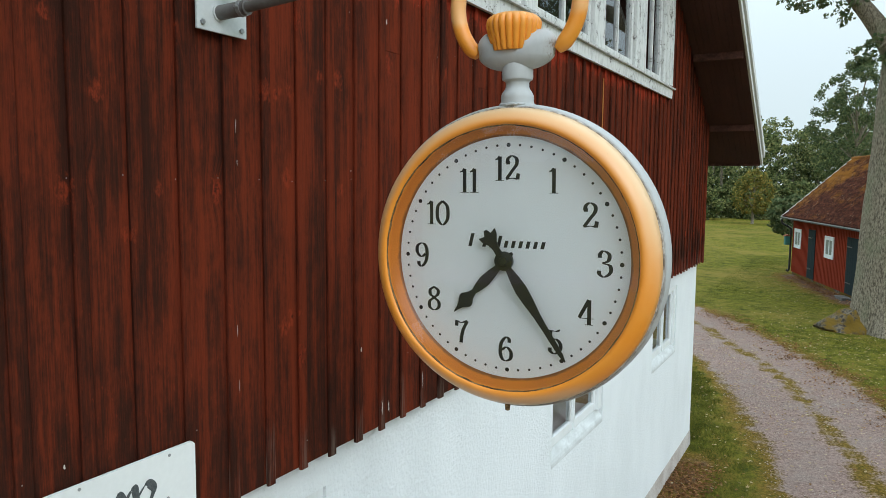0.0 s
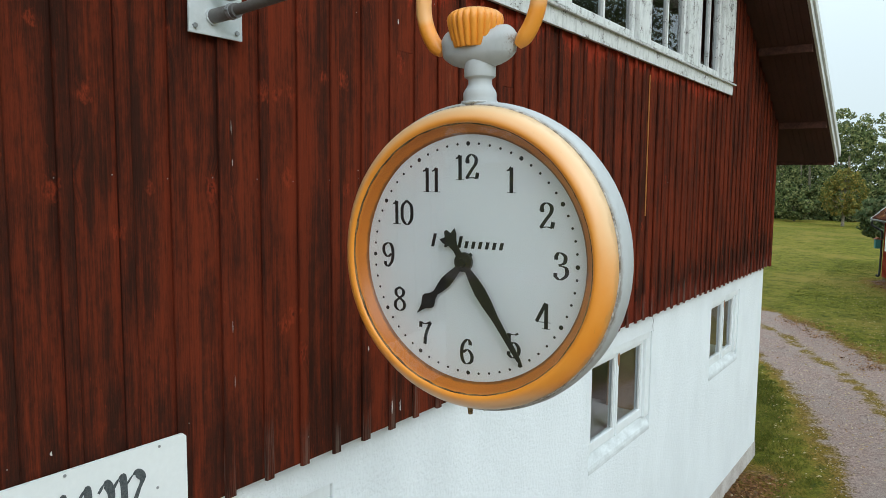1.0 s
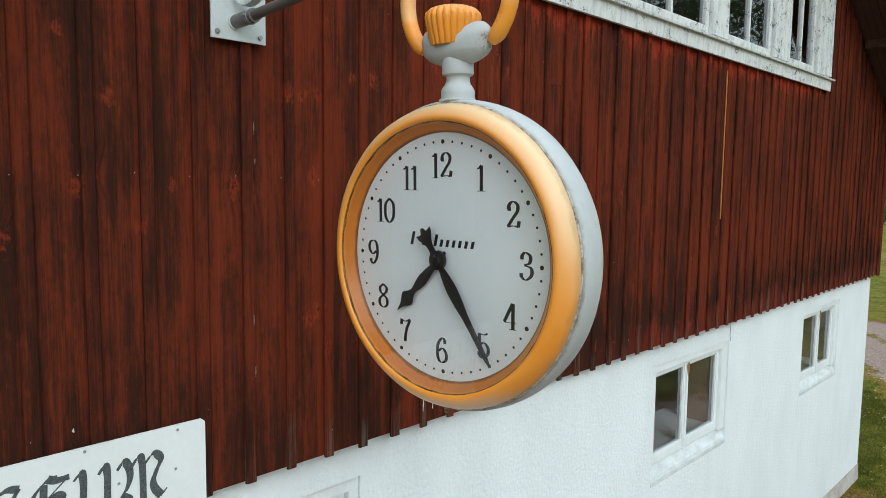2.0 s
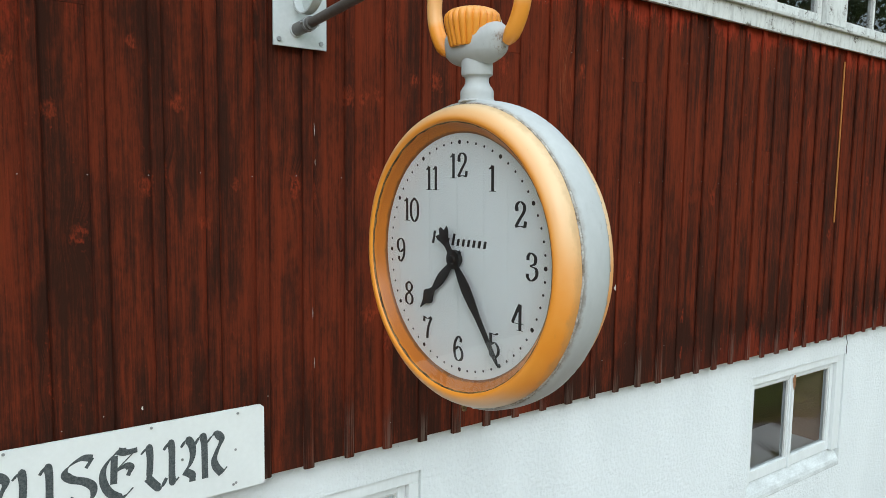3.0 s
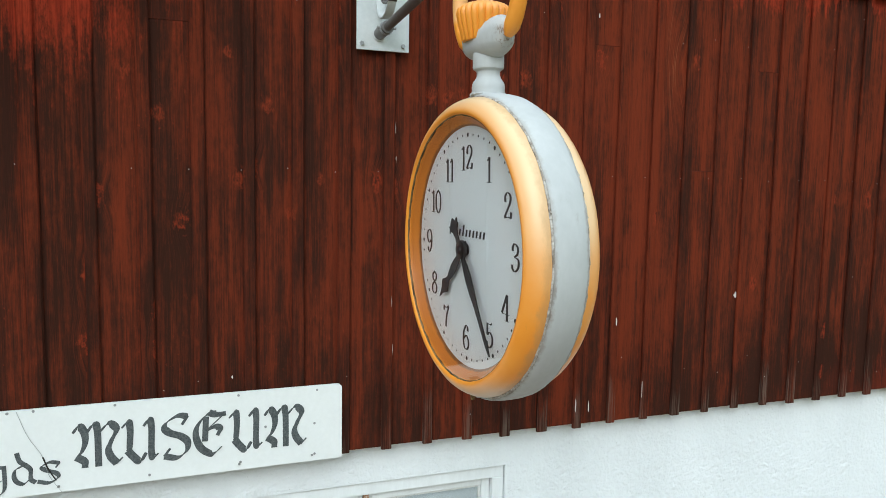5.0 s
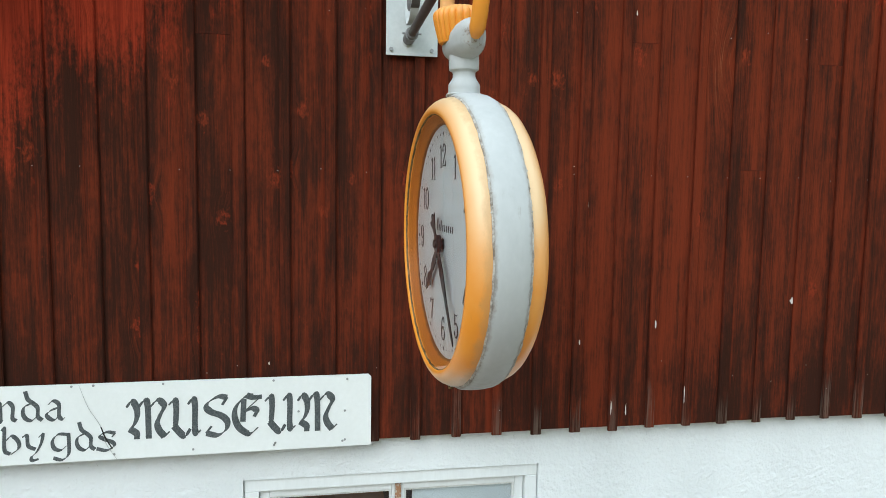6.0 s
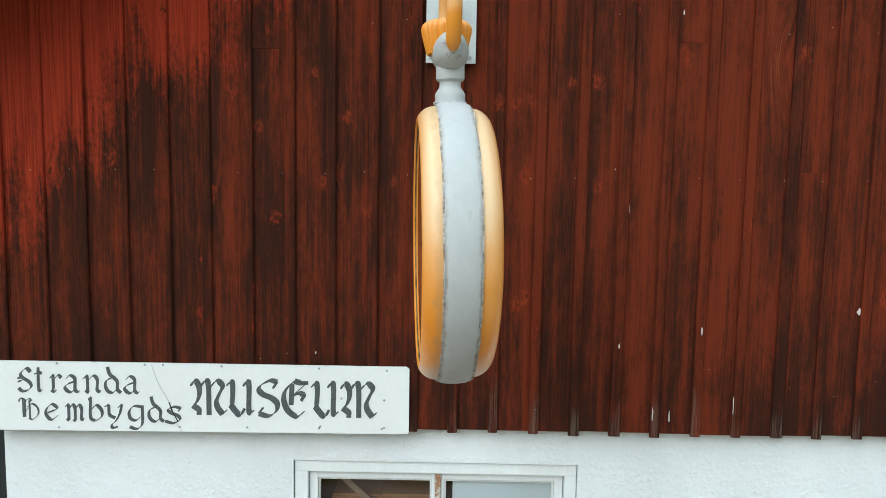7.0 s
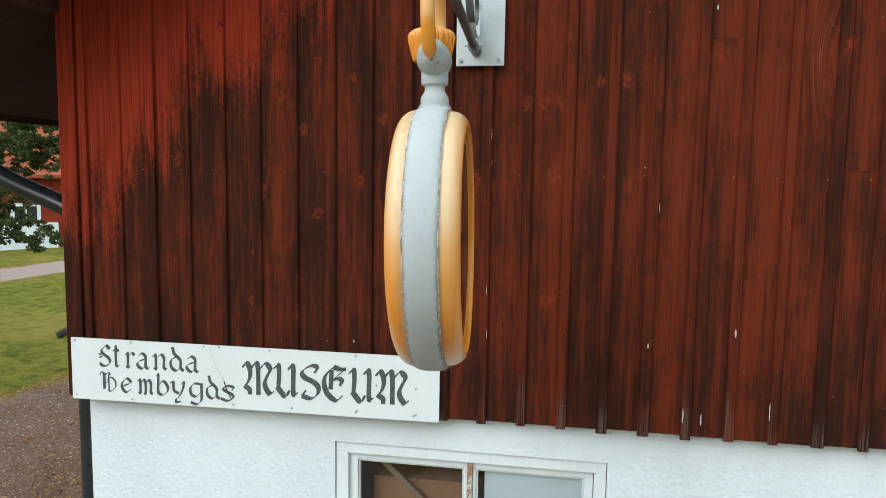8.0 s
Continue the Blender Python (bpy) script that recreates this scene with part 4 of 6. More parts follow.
# blackletter strokes in hundredths of the height of a small letter or a capital
SMALL = {
    "S": ["58,92 44,105 24,92 15,76 26,61 52,44 60,24 46,7 22,2 4,15", "0,58 14,62", "2,43 20,50", "44,104 60,88"],
    "t": ["22,110 20,94 20,17 28,4 37,11", "3,79 20,86 37,84"],
    "r": ["2,61 16,75 18,58 18,14", "9,10 22,2 31,10", "20,56 40,75 55,65"],
    "a": ["11,61 30,76 50,62 50,15 61,3 71,9", "50,50 20,38 6,22 18,5 34,2 50,17"],
    "n": ["2,60 18,75 22,56 22,8", "12,10 27,0", "25,56 50,76 66,58 64,15 77,3"],
    "d": ["35,70 10,56 4,32 14,10 34,2 53,17", "15,118 24,86 45,67 57,50 57,17 72,2"],
    "H": ["0,82 8,98 26,93 32,82", "19,92 20,10", "28,90 28,12", "31,88 50,98 58,86", "36,58 62,74 85,56 87,27 62,2 44,8", "49,90 50,6", "30,40 54,66"],
    "e": ["14,34 55,54 34,74 8,50 8,22 30,2 60,22"],
    "m": ["0,62 12,73 16,54 16,6", "18,54 34,73 45,56 45,4", "47,54 63,73 75,54 73,11 84,3", "7,10 19,0", "37,6 48,-2"],
    "b": ["8,95 16,107 18,90 16,17 36,0", "20,52 44,73 67,50 66,21 38,-2"],
    "y": ["0,66 18,71 22,30 48,14", "60,62 76,75 70,40 52,4 33,-16 35,-31 58,-26"],
    "g": ["60,70 27,71 6,47 10,16 34,6 57,23", "65,76 66,10 60,-18 38,-34 6,-25"],
    "s": ["76,66 44,72 18,58 32,43 63,30 69,12 40,-4 3,5", "62,50 77,68"],
}
CAPITALS = {
    "M": ["-2,83 11,98 21,84 23,62 17,42 6,27", "4,28 20,16 21,1", "25,80 40,99 48,86 49,1", "52,80 72,99 87,84 77,60 70,40 74,22 87,4", "85,3 99,17"],
    "U": ["-1,85 13,98 17,78 15,40 12,29", "11,31 24,14 37,3 50,22", "45,85 57,99 62,82 61,24 65,9 76,18"],
    "S": ["57,99 36,102 13,90 6,76 17,63 42,52 56,37 53,16 33,2 4,8", "44,80 57,100", "4,8 18,26"],
    "E": ["51,102 29,98 8,74 4,48 14,20 35,3 46,4 62,18", "27,94 24,34", "34,103 50,97 72,98", "30,62 48,68 58,61 52,46", "31,64 68,97"],
}


def word(text, starts, z, height, nib, thin, forms):
    """One painted word: letters drawn with a broad nib, each at its own place along the board."""
    for n, (c, y) in enumerate(zip(text, starts)):
        strokes = [[tuple(float(q) * height / 100 for q in p.split(",")) for p in line.split()] for line in forms[c]]
        bm = bmesh.new()
        pen(bm, [[(y + u, z + v) for u, v in line] for line in strokes], nib * (0.5 if c == "H" else 1.0), 40, thin, lambda u, v, lift, up=0.0006 * (n % 2): (0.0118 + lift + up, u, v))
        part("letter", bm, M_letter, board)


word("Stranda", (-1.738, -1.664, -1.597, -1.533, -1.449, -1.351, -1.268), 0.166, 0.101, 0.0150, 0.0026, SMALL)
word("Hembygds", (-1.736, -1.621, -1.530, -1.433, -1.354, -1.250, -1.161, -1.088), 0.038, 0.098, 0.0145, 0.0026, SMALL)
word("MUSEUM", (-0.967, -0.809, -0.675, -0.562, -0.434, -0.301), 0.072, 0.160, 0.0250, 0.0035, CAPITALS)
bm = bmesh.new()
pen(bm, [[(-1.142, .302), (-1.110, .21), (-1.068, .135), (-1.048, .06), (-1.010, -.004)]], 0.0004, 0, 0.0009, lambda u, v, lift: (0.0132, u, v))
part("hairline_crack", bm, M_bolt, board, "grey hairline crack")
bm = bmesh.new()
pen(bm, [[(-1.066, .130), (-1.050, .085), (-1.026, .04)]], 0.0030, 0, 0.0020, lambda u, v, lift: (0.0136, u, v))
part("crack", bm, M_black, board, "dark crack through the board")
for y, z in [(-1.87, .29), (-1.56, .296), (-1.17, .297), (-1.09, .298), (-.83, .296), (-.40, .294), (-.10, .29), (-1.87, .01), (-1.56, .005), (-1.02, .016), (-.72, .02), (-.40, .022), (-.395, .03), (-.12, .025), (-.11, .03), (-.30, .16), (-.11, .155)]:
    bm = bmesh.new()
    tube(bm, [(0.0105, y, z), (0.0128, y, z)], 0.005, 8)
    part("screw", bm, M_bolt, board)

# ---- pocket-watch clock on its arm ----
arm = empty("clock_bracket", pose(0, 0.155, 4.43), "pale steel wall plate with a grey pipe arm and scroll", "bracket")
plate = part("wall_plate", boxed(0.023, 0.032, -0.103, 0.108, -0.063, 0.42, bevel=0.002), M_galv, arm)
for y, z in ((-0.083, -0.04), (0.083, -0.04), (-0.083, 0.395), (0.083, 0.395)):
    bm = bmesh.new()
    tube(bm, [(0.032, y, z), (0.040, y, z)], 0.0085, 6)
    part("bolt", bm, M_bolt, plate)
bm = bmesh.new()
tube(bm, [(0.033, -0.013, 0.0), (0.16, -0.013, 0.004)], 0.0235, 20)
sleeve = part("sleeve", bm, M_pipe, arm, smooth=True)
bm = bmesh.new()
tube(bm, [(0.033, -0.013, 0.0), (0.040, -0.013, 0.0)], 0.028, 20)
part("weld", bm, M_galv, sleeve, smooth=True)
bm = bmesh.new()
tube(bm, [(0.13, -0.013, 0.003), (0.144, -0.013, 0.004)], 0.0265, 20)
tube(bm, [(0.139, -0.05, 0.004), (0.139, 0.024, 0.004)], 0.005, 8)
part("clamp", bm, M_bolt, sleeve, smooth=True)
bm = bmesh.new()
tube(bm, [(0.14, -0.013, 0.004), (1.24, 0.012, 0.090)], 0.0172, 20)
part("pipe", bm, M_pipe, arm, smooth=True)
# inner loop in dark grey: the strip's shaded face put into its colour
SCROLLS = (("scroll", M_galv, "bent flat-iron scroll, pale paint", [(0.036, 0.25), (0.036, 0.15), (0.052, 0.080), (0.10, 0.046), (0.17, 0.052), (0.225, 0.10), (0.24, 0.17), (0.21, 0.24), (0.15, 0.25)]),
           ("inner_scroll", M_pipe, "inner scroll, dark as its shaded face", [(0.33, 0.30), (0.30, 0.17), (0.235, 0.095), (0.17, 0.085), (0.115, 0.11), (0.10, 0.165), (0.13, 0.205), (0.17, 0.19)]))
for name, material, label, loop in SCROLLS:
    pts, rows = glide([(x, 0, z) for x, z in loop], 8), []
    bm = bmesh.new()
    for i, p in enumerate(pts):
        t = (pts[min(i + 1, len(pts) - 1)] - pts[max(i - 1, 0)]).normalized()
        n = Vector((-t.z, 0, t.x)) * 0.003
        rows.append([bm.verts.new(p + n * s + Vector((0, -0.013 + w, 0))) for s, w in ((-1, -0.016), (1, -0.016), (1, 0.016), (-1, 0.016))])
    for r0, r1 in zip(rows, rows[1:]):
        for q in range(4):
            bm.faces.new((r0[q], r1[q], r1[(q + 1) % 4], r0[(q + 1) % 4]))
    bm.faces.new(rows[0])
    bm.faces.new(rows[-1][::-1])
    part(name, bm, material, arm, label, smooth=True)
bm = bmesh.new()
tube(bm, [(0.040, -0.013, 0.20), (0.062, -0.013, 0.20)], 0.009, 6)
part("scroll_bolt", bm, M_bolt, arm)

CLOCK = pose(1.0856, 0.163, 3.698, 0.9, -0.3, 4.3)
clock = empty("pocket_watch_clock", CLOCK, "large orange and grey pocket-watch clock hanging outdoors from an arm", "clock")


def roughened(bm, amount, scale, seed):
    for v in bm.verts:
        q = v.co * scale + Vector((seed, 0, 0))
        v.co += v.co.normalized() * amount * noise.noise(q)


bm = bmesh.new()
lathe(bm, [(0.30, -0.0448), (0.380, -0.0446), (0.3865, -0.0430), (0.3910, -0.034), (0.3935, -0.015), (0.394, 0.0), (0.3935, 0.015), (0.3910, 0.034), (0.3865, 0.0430), (0.380, 0.0446), (0.30, 0.0448)], "y", 128, close=True)
roughened(bm, 0.0012, 9, 1)
band = part("case_band", bm, M_grey, clock, "matt grey painted rim band", smooth=True)
for side in (1, -1):
    bm = bmesh.new()
    prof = [(0.3105, -0.0580), (0.3320, -0.0790), (0.3355, -0.0860), (0.3375, -0.0915), (0.3415, -0.0952), (0.3475, -0.0958), (0.3560, -0.0925), (0.3660, -0.0850), (0.3740, -0.0750), (0.3790, -0.0645), (0.3815, -0.0540), (0.3820, -0.0446), (0.31, -0.0442)]
    if side < 0:       # the back one is a little slimmer and deeper
        prof = [(r * 0.988, h * (1.04 if h < -0.06 else 1.0)) for r, h in prof]
    lathe(bm, [(r, h * side) for r, h in prof], "y", 128, close=True)
    roughened(bm, 0.0012, 8, 5 * side)
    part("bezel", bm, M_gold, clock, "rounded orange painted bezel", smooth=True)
    bm = bmesh.new()
    lathe(bm, [(0.3368 + 0.0024 * math.cos(t), side * (-0.0880 + 0.0034 * math.sin(t))) for t in [i * math.pi / 3 for i in range(6)]], "y", 160, close=True)
    roughened(bm, 0.0026, 34, 2)
    part("glass_seal", bm, M_rust, clock, "crumbling dark seal round the glass")
    bm = bmesh.new()
    lathe(bm, [(0.3826 + 0.0026 * math.cos(t), side * (-0.0440 + 0.0040 * math.sin(t))) for t in [i * math.pi / 3 for i in range(6)]], "y", 220, close=True)
    roughened(bm, 0.0024, 70, 3 * side)
    for v in bm.verts:
        v.co.y += 0.0022 * noise.noise(v.co * 38 + Vector((0, 0, 5 * side)))
    rng = random.Random(40 + side)
    for q in range(54):
        a = radians(rng.choice((rng.gauss(20, 9), rng.gauss(20, 9), rng.gauss(-72, 16), rng.gauss(80, 9), rng.uniform(0, 360))))
        rr, s = 0.3840 + rng.uniform(-0.002, 0.0015), rng.uniform(0.0016, 0.0042) * rng.uniform(0.4, 1.0)
        made = bmesh.ops.create_icosphere(bm, subdivisions=1, radius=s)["verts"]
        for v in made:
            v.co = v.co * rng.uniform(0.7, 1.3) + Vector((rr * math.cos(a), side * (-0.0440 + rng.uniform(-0.004, 0.004)), rr * math.sin(a)))
    part("seam", bm, M_seam, clock, "rough filled seam")
    bm = bmesh.new()
    lathe(bm, [(0.312, side * -0.0580), (0.312, side * -0.054)], "y", 96)
    dial = part("dial", bm, M_dial, clock, "white dial with black numerals and dots", smooth=False)
    bm = bmesh.new()
    bm.faces.new([bm.verts.new((0.3350 * math.cos(q * math.pi / 48), side * -0.0885, 0.3350 * math.sin(q * math.pi / 48))) for q in range(96)])
    g = part("glass", bm, M_clockglass, clock)
    g.visible_shadow = False

    def on_dial(u, v, lift, side=side):
        return (u * side, side * (-0.0585 - lift), v)

    D = {
        "0": (0.60, [[(.30, 1.0), (.10, .80), (.06, .50), (.10, .20), (.30, 0), (.50, .20), (.54, .50), (.50, .80), (.30, 1.0)]]),
        "1": (0.42, [[(.22, .03), (.22, .98)], [(.04, .02), (.40, .02)], [(.03, .86), (.14, .90), (.22, .98)]]),
        "2": (0.60, [[(.10, .70), (.14, .90), (.30, 1.0), (.48, .88), (.48, .66), (.30, .40), (.08, .08)], [(.06, .07), (.32, .11), (.52, .07)], [(.52, .07), (.56, .30)], [(.14, .66), (.14, .80)]]),
        "3": (0.60, [[(.10, .82), (.26, 1.0), (.48, .88), (.46, .64), (.24, .53)], [(.24, .53), (.52, .44), (.54, .18), (.30, 0), (.08, .14)], [(.14, .74), (.14, .88)], [(.12, .10), (.12, .24)]]),
        "4": (0.62, [[(.40, 1.0), (.04, .28)], [(.04, .27), (.60, .27)], [(.42, .02), (.42, 1.0)], [(.26, .02), (.56, .02)]]),
        "5": (0.58, [[(.12, .48), (.12, .96)], [(.12, .94), (.34, .92), (.50, .98)], [(.12, .50), (.34, .60), (.52, .42), (.50, .16), (.28, 0), (.07, .14)], [(.11, .10), (.11, .24)]]),
        "6": (0.60, [[(.48, .88), (.32, 1.0), (.12, .76), (.07, .38), (.14, .10), (.30, 0), (.50, .12), (.52, .38), (.34, .58), (.14, .46)], [(.45, .78), (.45, .92)]]),
        "7": (0.58, [[(.06, .72), (.08, .96)], [(.08, .92), (.30, .88), (.54, .98)], [(.54, .96), (.34, .52), (.26, .02)], [(.28, .30), (.27, .02)]]),
        "8": (0.60, [[(.30, 1.0), (.12, .86), (.14, .66), (.30, .54), (.50, .36), (.50, .12), (.30, 0), (.10, .12), (.10, .36), (.30, .54), (.46, .68), (.48, .86), (.30, 1.0)]]),
        "9": (0.60, [[(.12, .12), (.28, 0), (.48, .24), (.53, .62), (.46, .90), (.30, 1.0), (.10, .88), (.08, .62), (.26, .42), (.46, .54)], [(.15, .07), (.15, .21)]]),
    }
    H, KX = 0.0628, 0.0655
    NUDGE = {10: (0.015, -0.001), 11: (0.0155, 0.0), 12: (-0.004, 0.0), 4: (-0.008, -0.007), 5: (0.003, -0.003), 6: (-0.004, -0.005), 7: (-0.006, -0.001), 1: (-0.005, 0.0), 2: (-0.003, 0.0), 8: (0.003, -0.002)}
    for hour in range(1, 13):
        a = radians(30 * hour)
        du, dv = NUDGE.get(hour, (0.0, 0.0))
        cu, cv = 0.246 * math.sin(a) + du, 0.230 * math.cos(a) + dv
        text = str(hour)
        wide = sum(D[c][0] for c in text) * KX
        bm, at, n = bmesh.new(), cu - wide / 2, 0
        for c in text:
            w, strokes = D[c]
            pen(bm, [[(at + u * KX, cv + (v - 0.5) * H) for u, v in line] for line in strokes], 0.0082, 0, 0.0016, on_dial)
            at += w * KX
        part("numeral", bm, M_black, dial)
    for minute in range(60):
        a = radians(6 * minute)
        r = 0.0056 if minute % 5 == 0 else 0.0033
        cu, cv = 0.289 * math.sin(a), 0.289 * math.cos(a)
        v = [on_dial(cu + r * math.cos(t), cv + r * math.sin(t), 0.0) for t in [k * math.pi / 5 for k in range(10)]]
        mesh_object("minute_dot", v, [tuple(range(10))], M_black, dial)
    # the maker's mark, as small plain bars
    for q in range(11):
        if q == 1:
            continue
        u0, tall = -0.110 + q * 0.0196, 0.034 if q in (0, 2) else 0.030 if q == 4 else 0.018
        v = [on_dial(u0, 0.029, 0), on_dial(u0 + 0.0095, 0.029, 0), on_dial(u0 + 0.0095 + tall * 0.25, 0.029 + tall, 0), on_dial(u0 + tall * 0.25, 0.029 + tall, 0)]
        mesh_object("lettering_bar", v, [(0, 1, 2, 3)], M_black, dial)

    def hand(name, outline, angle, lift):
        """A flat hand: half outline of (along, half width), mirrored, turned clockwise from twelve."""
        ca, sa = math.cos(radians(angle)), math.sin(radians(angle))
        line = [(w, l) for l, w in outline] + [(-w, l) for l, w in outline[::-1]]
        bm = bmesh.new()
        layers = [[bm.verts.new(((w * ca + l * sa - 0.005) * side, side * -h, -w * sa + l * ca - 0.004)) for w, l in line] for h in (lift, lift + 0.0025)]
        bm.faces.new(layers[0])
        bm.faces.new(layers[1][::-1])
        for q in range(len(line)):
            bm.faces.new((layers[0][q], layers[0][(q + 1) % len(line)], layers[1][(q + 1) % len(line)], layers[1][q]))
        part(name, bm, M_black, clock)

    shaft = [(0.025, 0.0082), (0.05, 0.0125), (0.075, 0.0150), (0.098, 0.0115), (0.116, 0.0068), (0.130, 0.0115), (0.143, 0.0205), (0.150, 0.0212), (0.158, 0.0165), (0.168, 0.0085), (0.180, 0.004), (0.194, 0.001)]
    hand("hour_hand", [(-0.03, 0.004), (-0.005, 0.009)] + [(l * 1.03, w) for l, w in shaft], 224.8, 0.0690)
    hand("minute_hand", [(-0.092, 0.004), (-0.079, 0.010), (-0.083, 0.026), (-0.070, 0.0235), (-0.054, 0.013), (-0.038, 0.0085), (0.0, 0.010), (0.025, 0.0082), (0.055, 0.0135), (0.085, 0.0165), (0.12, 0.0145), (0.16, 0.0095), (0.21, 0.0075), (0.25, 0.0068), (0.274, 0.0055), (0.2936, 0.0012)], 146.1, 0.0745)
    bm = bmesh.new()
    lathe(bm, [(0.016, side * -0.0582), (0.015, side * -0.0605), (0.0085, side * -0.0610), (0.0085, side * -0.0680), (0.0245, side * -0.0685), (0.0245, side * -0.0780), (0.012, side * -0.0795), (0.010, side * -0.0845), (0.0, side * -0.085)], "y", 24)
    hub = part("hub", bm, M_black, clock, smooth=True)
    hub.location = (-0.005 * side, 0, -0.004)

# neck, socket, winding crown and bow
bm = bmesh.new()
lathe(bm, [(0.0, 0.375), (0.0425, 0.376), (0.0425, 0.398), (0.0418, 0.4035), (0.0424, 0.408), (0.0415, 0.4165), (0.0375, 0.4235), (0.0325, 0.4305), (0.0300, 0.437), (0.0298, 0.4465), (0.0315, 0.450), (0.0385, 0.4545), (0.0398, 0.459), (0.0395, 0.498), (0.033, 0.508), (0.0, 0.508)], "z", 40)
roughened(bm, 0.001, 30, 3)
neck = part("neck", bm, M_grey, clock, "turned grey neck", smooth=True)
neck.location = (0.002, -0.002, 0.0)
bm = bmesh.new()
bead = [(0.0425 * math.cos(t), 0.0425 * math.sin(t), 0.3925 - 1.3 * (0.0425 * math.sin(t)) ** 2 - 1.2 * (0.0425 * math.cos(t)) ** 2) for t in [i * math.pi / 24 for i in range(49)]]
tube(bm, bead, 0.0040, 8, caps=False)
for v in bm.verts:
    v.co += Vector((noise.noise(v.co * 120), noise.noise(v.co * 120 + Vector((9, 0, 0))), noise.noise(v.co * 110 + Vector((0, 7, 0))))) * 0.004
part("weld_bead", bm, M_grey, neck, "lumpy weld bead", smooth=True)
bm = bmesh.new()
bmesh.ops.create_uvsphere(bm, u_segments=48, v_segments=32, radius=1)
for v in bm.verts:
    x, y, z = v.co
    lift = 0.017 * min(1, abs(x) * 1.35) ** 2 if z > -0.2 else 0
    blunt = math.copysign(abs(x) ** 0.86, x)
    v.co = Vector((blunt * 0.104, y * 0.051, 0.5255 + z * 0.049 + lift))
socket = part("bow_socket", bm, M_grey, clock, "rounded grey socket of the bow", smooth=True)
socket.location = (-0.001, -0.003, 0)
bm = bmesh.new()
prof = [(0.0, 0.524), (0.052, 0.524), (0.0545, 0.5275), (0.0600, 0.550), (0.0668, 0.578), (0.0690, 0.592), (0.0665, 0.602), (0.0575, 0.611), (0.042, 0.6165), (0.022, 0.619), (0.0, 0.6195)]
rings, steps = [], 176
for r, h in prof:
    ring = []
    for q in range(steps):
        a = 2 * math.pi * q / steps
        flute = 0.0 if r < 0.025 else 0.0052 * (abs(math.cos(a * 11)) ** 0.7 - 0.62) * (1.0 if h < 0.605 else 0.45)
        ring.append(bm.verts.new(((r + flute) * math.cos(a), (r + flute) * math.sin(a), h)))
    rings.append(ring)
for r0, r1 in zip(rings, rings[1:]):
    for q in range(steps):
        bm.faces.new((r0[q], r0[(q + 1) % steps], r1[(q + 1) % steps], r1[q]))
bmesh.ops.remove_doubles(bm, verts=bm.verts, dist=1e-5)
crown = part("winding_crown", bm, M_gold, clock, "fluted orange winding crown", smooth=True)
crown.location = (-0.0055, -0.0120, 0.0)
bm = bmesh.new()
ring = []
for i in range(61):
    a = radians(-49) + radians(278) * i / 60
    ring.append((0.163 * math.cos(a), -0.004, 0.645 + 0.163 * math.sin(a)))
tube(bm, ring, [0.0204 * min(1.0, 0.55 + 0.30 * min(i, 60 - i)) if min(i, 60 - i) < 2 else 0.0204 for i in range(61)], 20)
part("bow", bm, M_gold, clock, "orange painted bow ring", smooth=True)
bm = bmesh.new()
tube(bm, [(-0.006, -0.036, -0.388), (-0.006, -0.036, -0.405)], [0.008, 0.006], 10)
part("drain_stub", bm, M_rust, clock, "small brown drain stub")

# ---- ground: one sheet of lawn with a gravel drive, a yard and a road ----
def steps(*runs):
    out = []
    for lo, hi, d in runs:
        out += list(np.arange(lo, hi, d))
    return np.array(out + [runs[-1][1]])


gx = steps((-2000, -200, 300), (-200, -44, 12), (-44, -9, 0.7), (-9, 9, 0.2), (9, 40, 1.5), (40, 200, 12), (200, 2000, 300))
gy = steps((-2000, -200, 300), (-200, -36, 12), (-36, -11, 0.6), (-11, 5, 0.3), (5, 30, 0.2), (30, 90, 2), (90, 200, 10), (200, 2000, 300))
X, Y = np.meshgrid(gx, gy)


def away(line):
    """Distance of each ground point from a line, and how far along it is."""
    best = np.full(X.shape, 1e9)
    for (ax, ay), (bx, by) in zip(line, line[1:]):
        dx, dy = bx - ax, by - ay
        t = np.clip(((X - ax) * dx + (Y - ay) * dy) / (dx * dx + dy * dy), 0, 1)
        best = np.minimum(best, np.hypot(X - ax - t * dx, Y - ay - t * dy))
    return best


drive = away([(-30, 25.5), (-12, 24.2), (-6, 22.8), (-3.1, 20.9), (-1.5, 18.7), (-0.35, 16.4), (0.9, 14.0), (2.1, 10.0), (3.1, 6), (3.8, 3), (4.8, -6)])
yard = away([(5, -5.4), (-1, -6.6), (-7, -6.1), (-16, -4)])
road = away([(60, -28), (-18, -20.0), (-24, -19.3), (-60, -14)])
# unseen gravel before the gable, added to bounce light up at the clock
bounce_gravel = away([(2.6, -4.0), (2.6, 2.6)])
foot = away([(-0.35, 32.4), (2.05, 25.4)])
wallside = away([(0.05, 3.0), (0.05, 8.6)])
ramp = lambda d, half, soft: np.clip((half - d) / soft * 0.5 + 0.5, 0, 1)
track = ramp(drive, 1.16, 0.55) - 0.72 * ramp(drive, 0.27, 0.32)
gravel = np.maximum.reduce([track, ramp(bounce_gravel, 2.2, 0.8), ramp(yard, 2.6, 0.7), ramp(road, 1.3, 0.5), 0.8 * ramp(foot, 0.45, 0.5), 0.6 * ramp(wallside, 0.3, 0.5)])
height = np.array([[0.03 * noise.noise(Vector((x * 0.35, y * 0.35, 0))) if abs(x) < 45 and -40 < y < 95 else 0.0 for x in gx] for y in gy])
height -= 0.03 * gravel
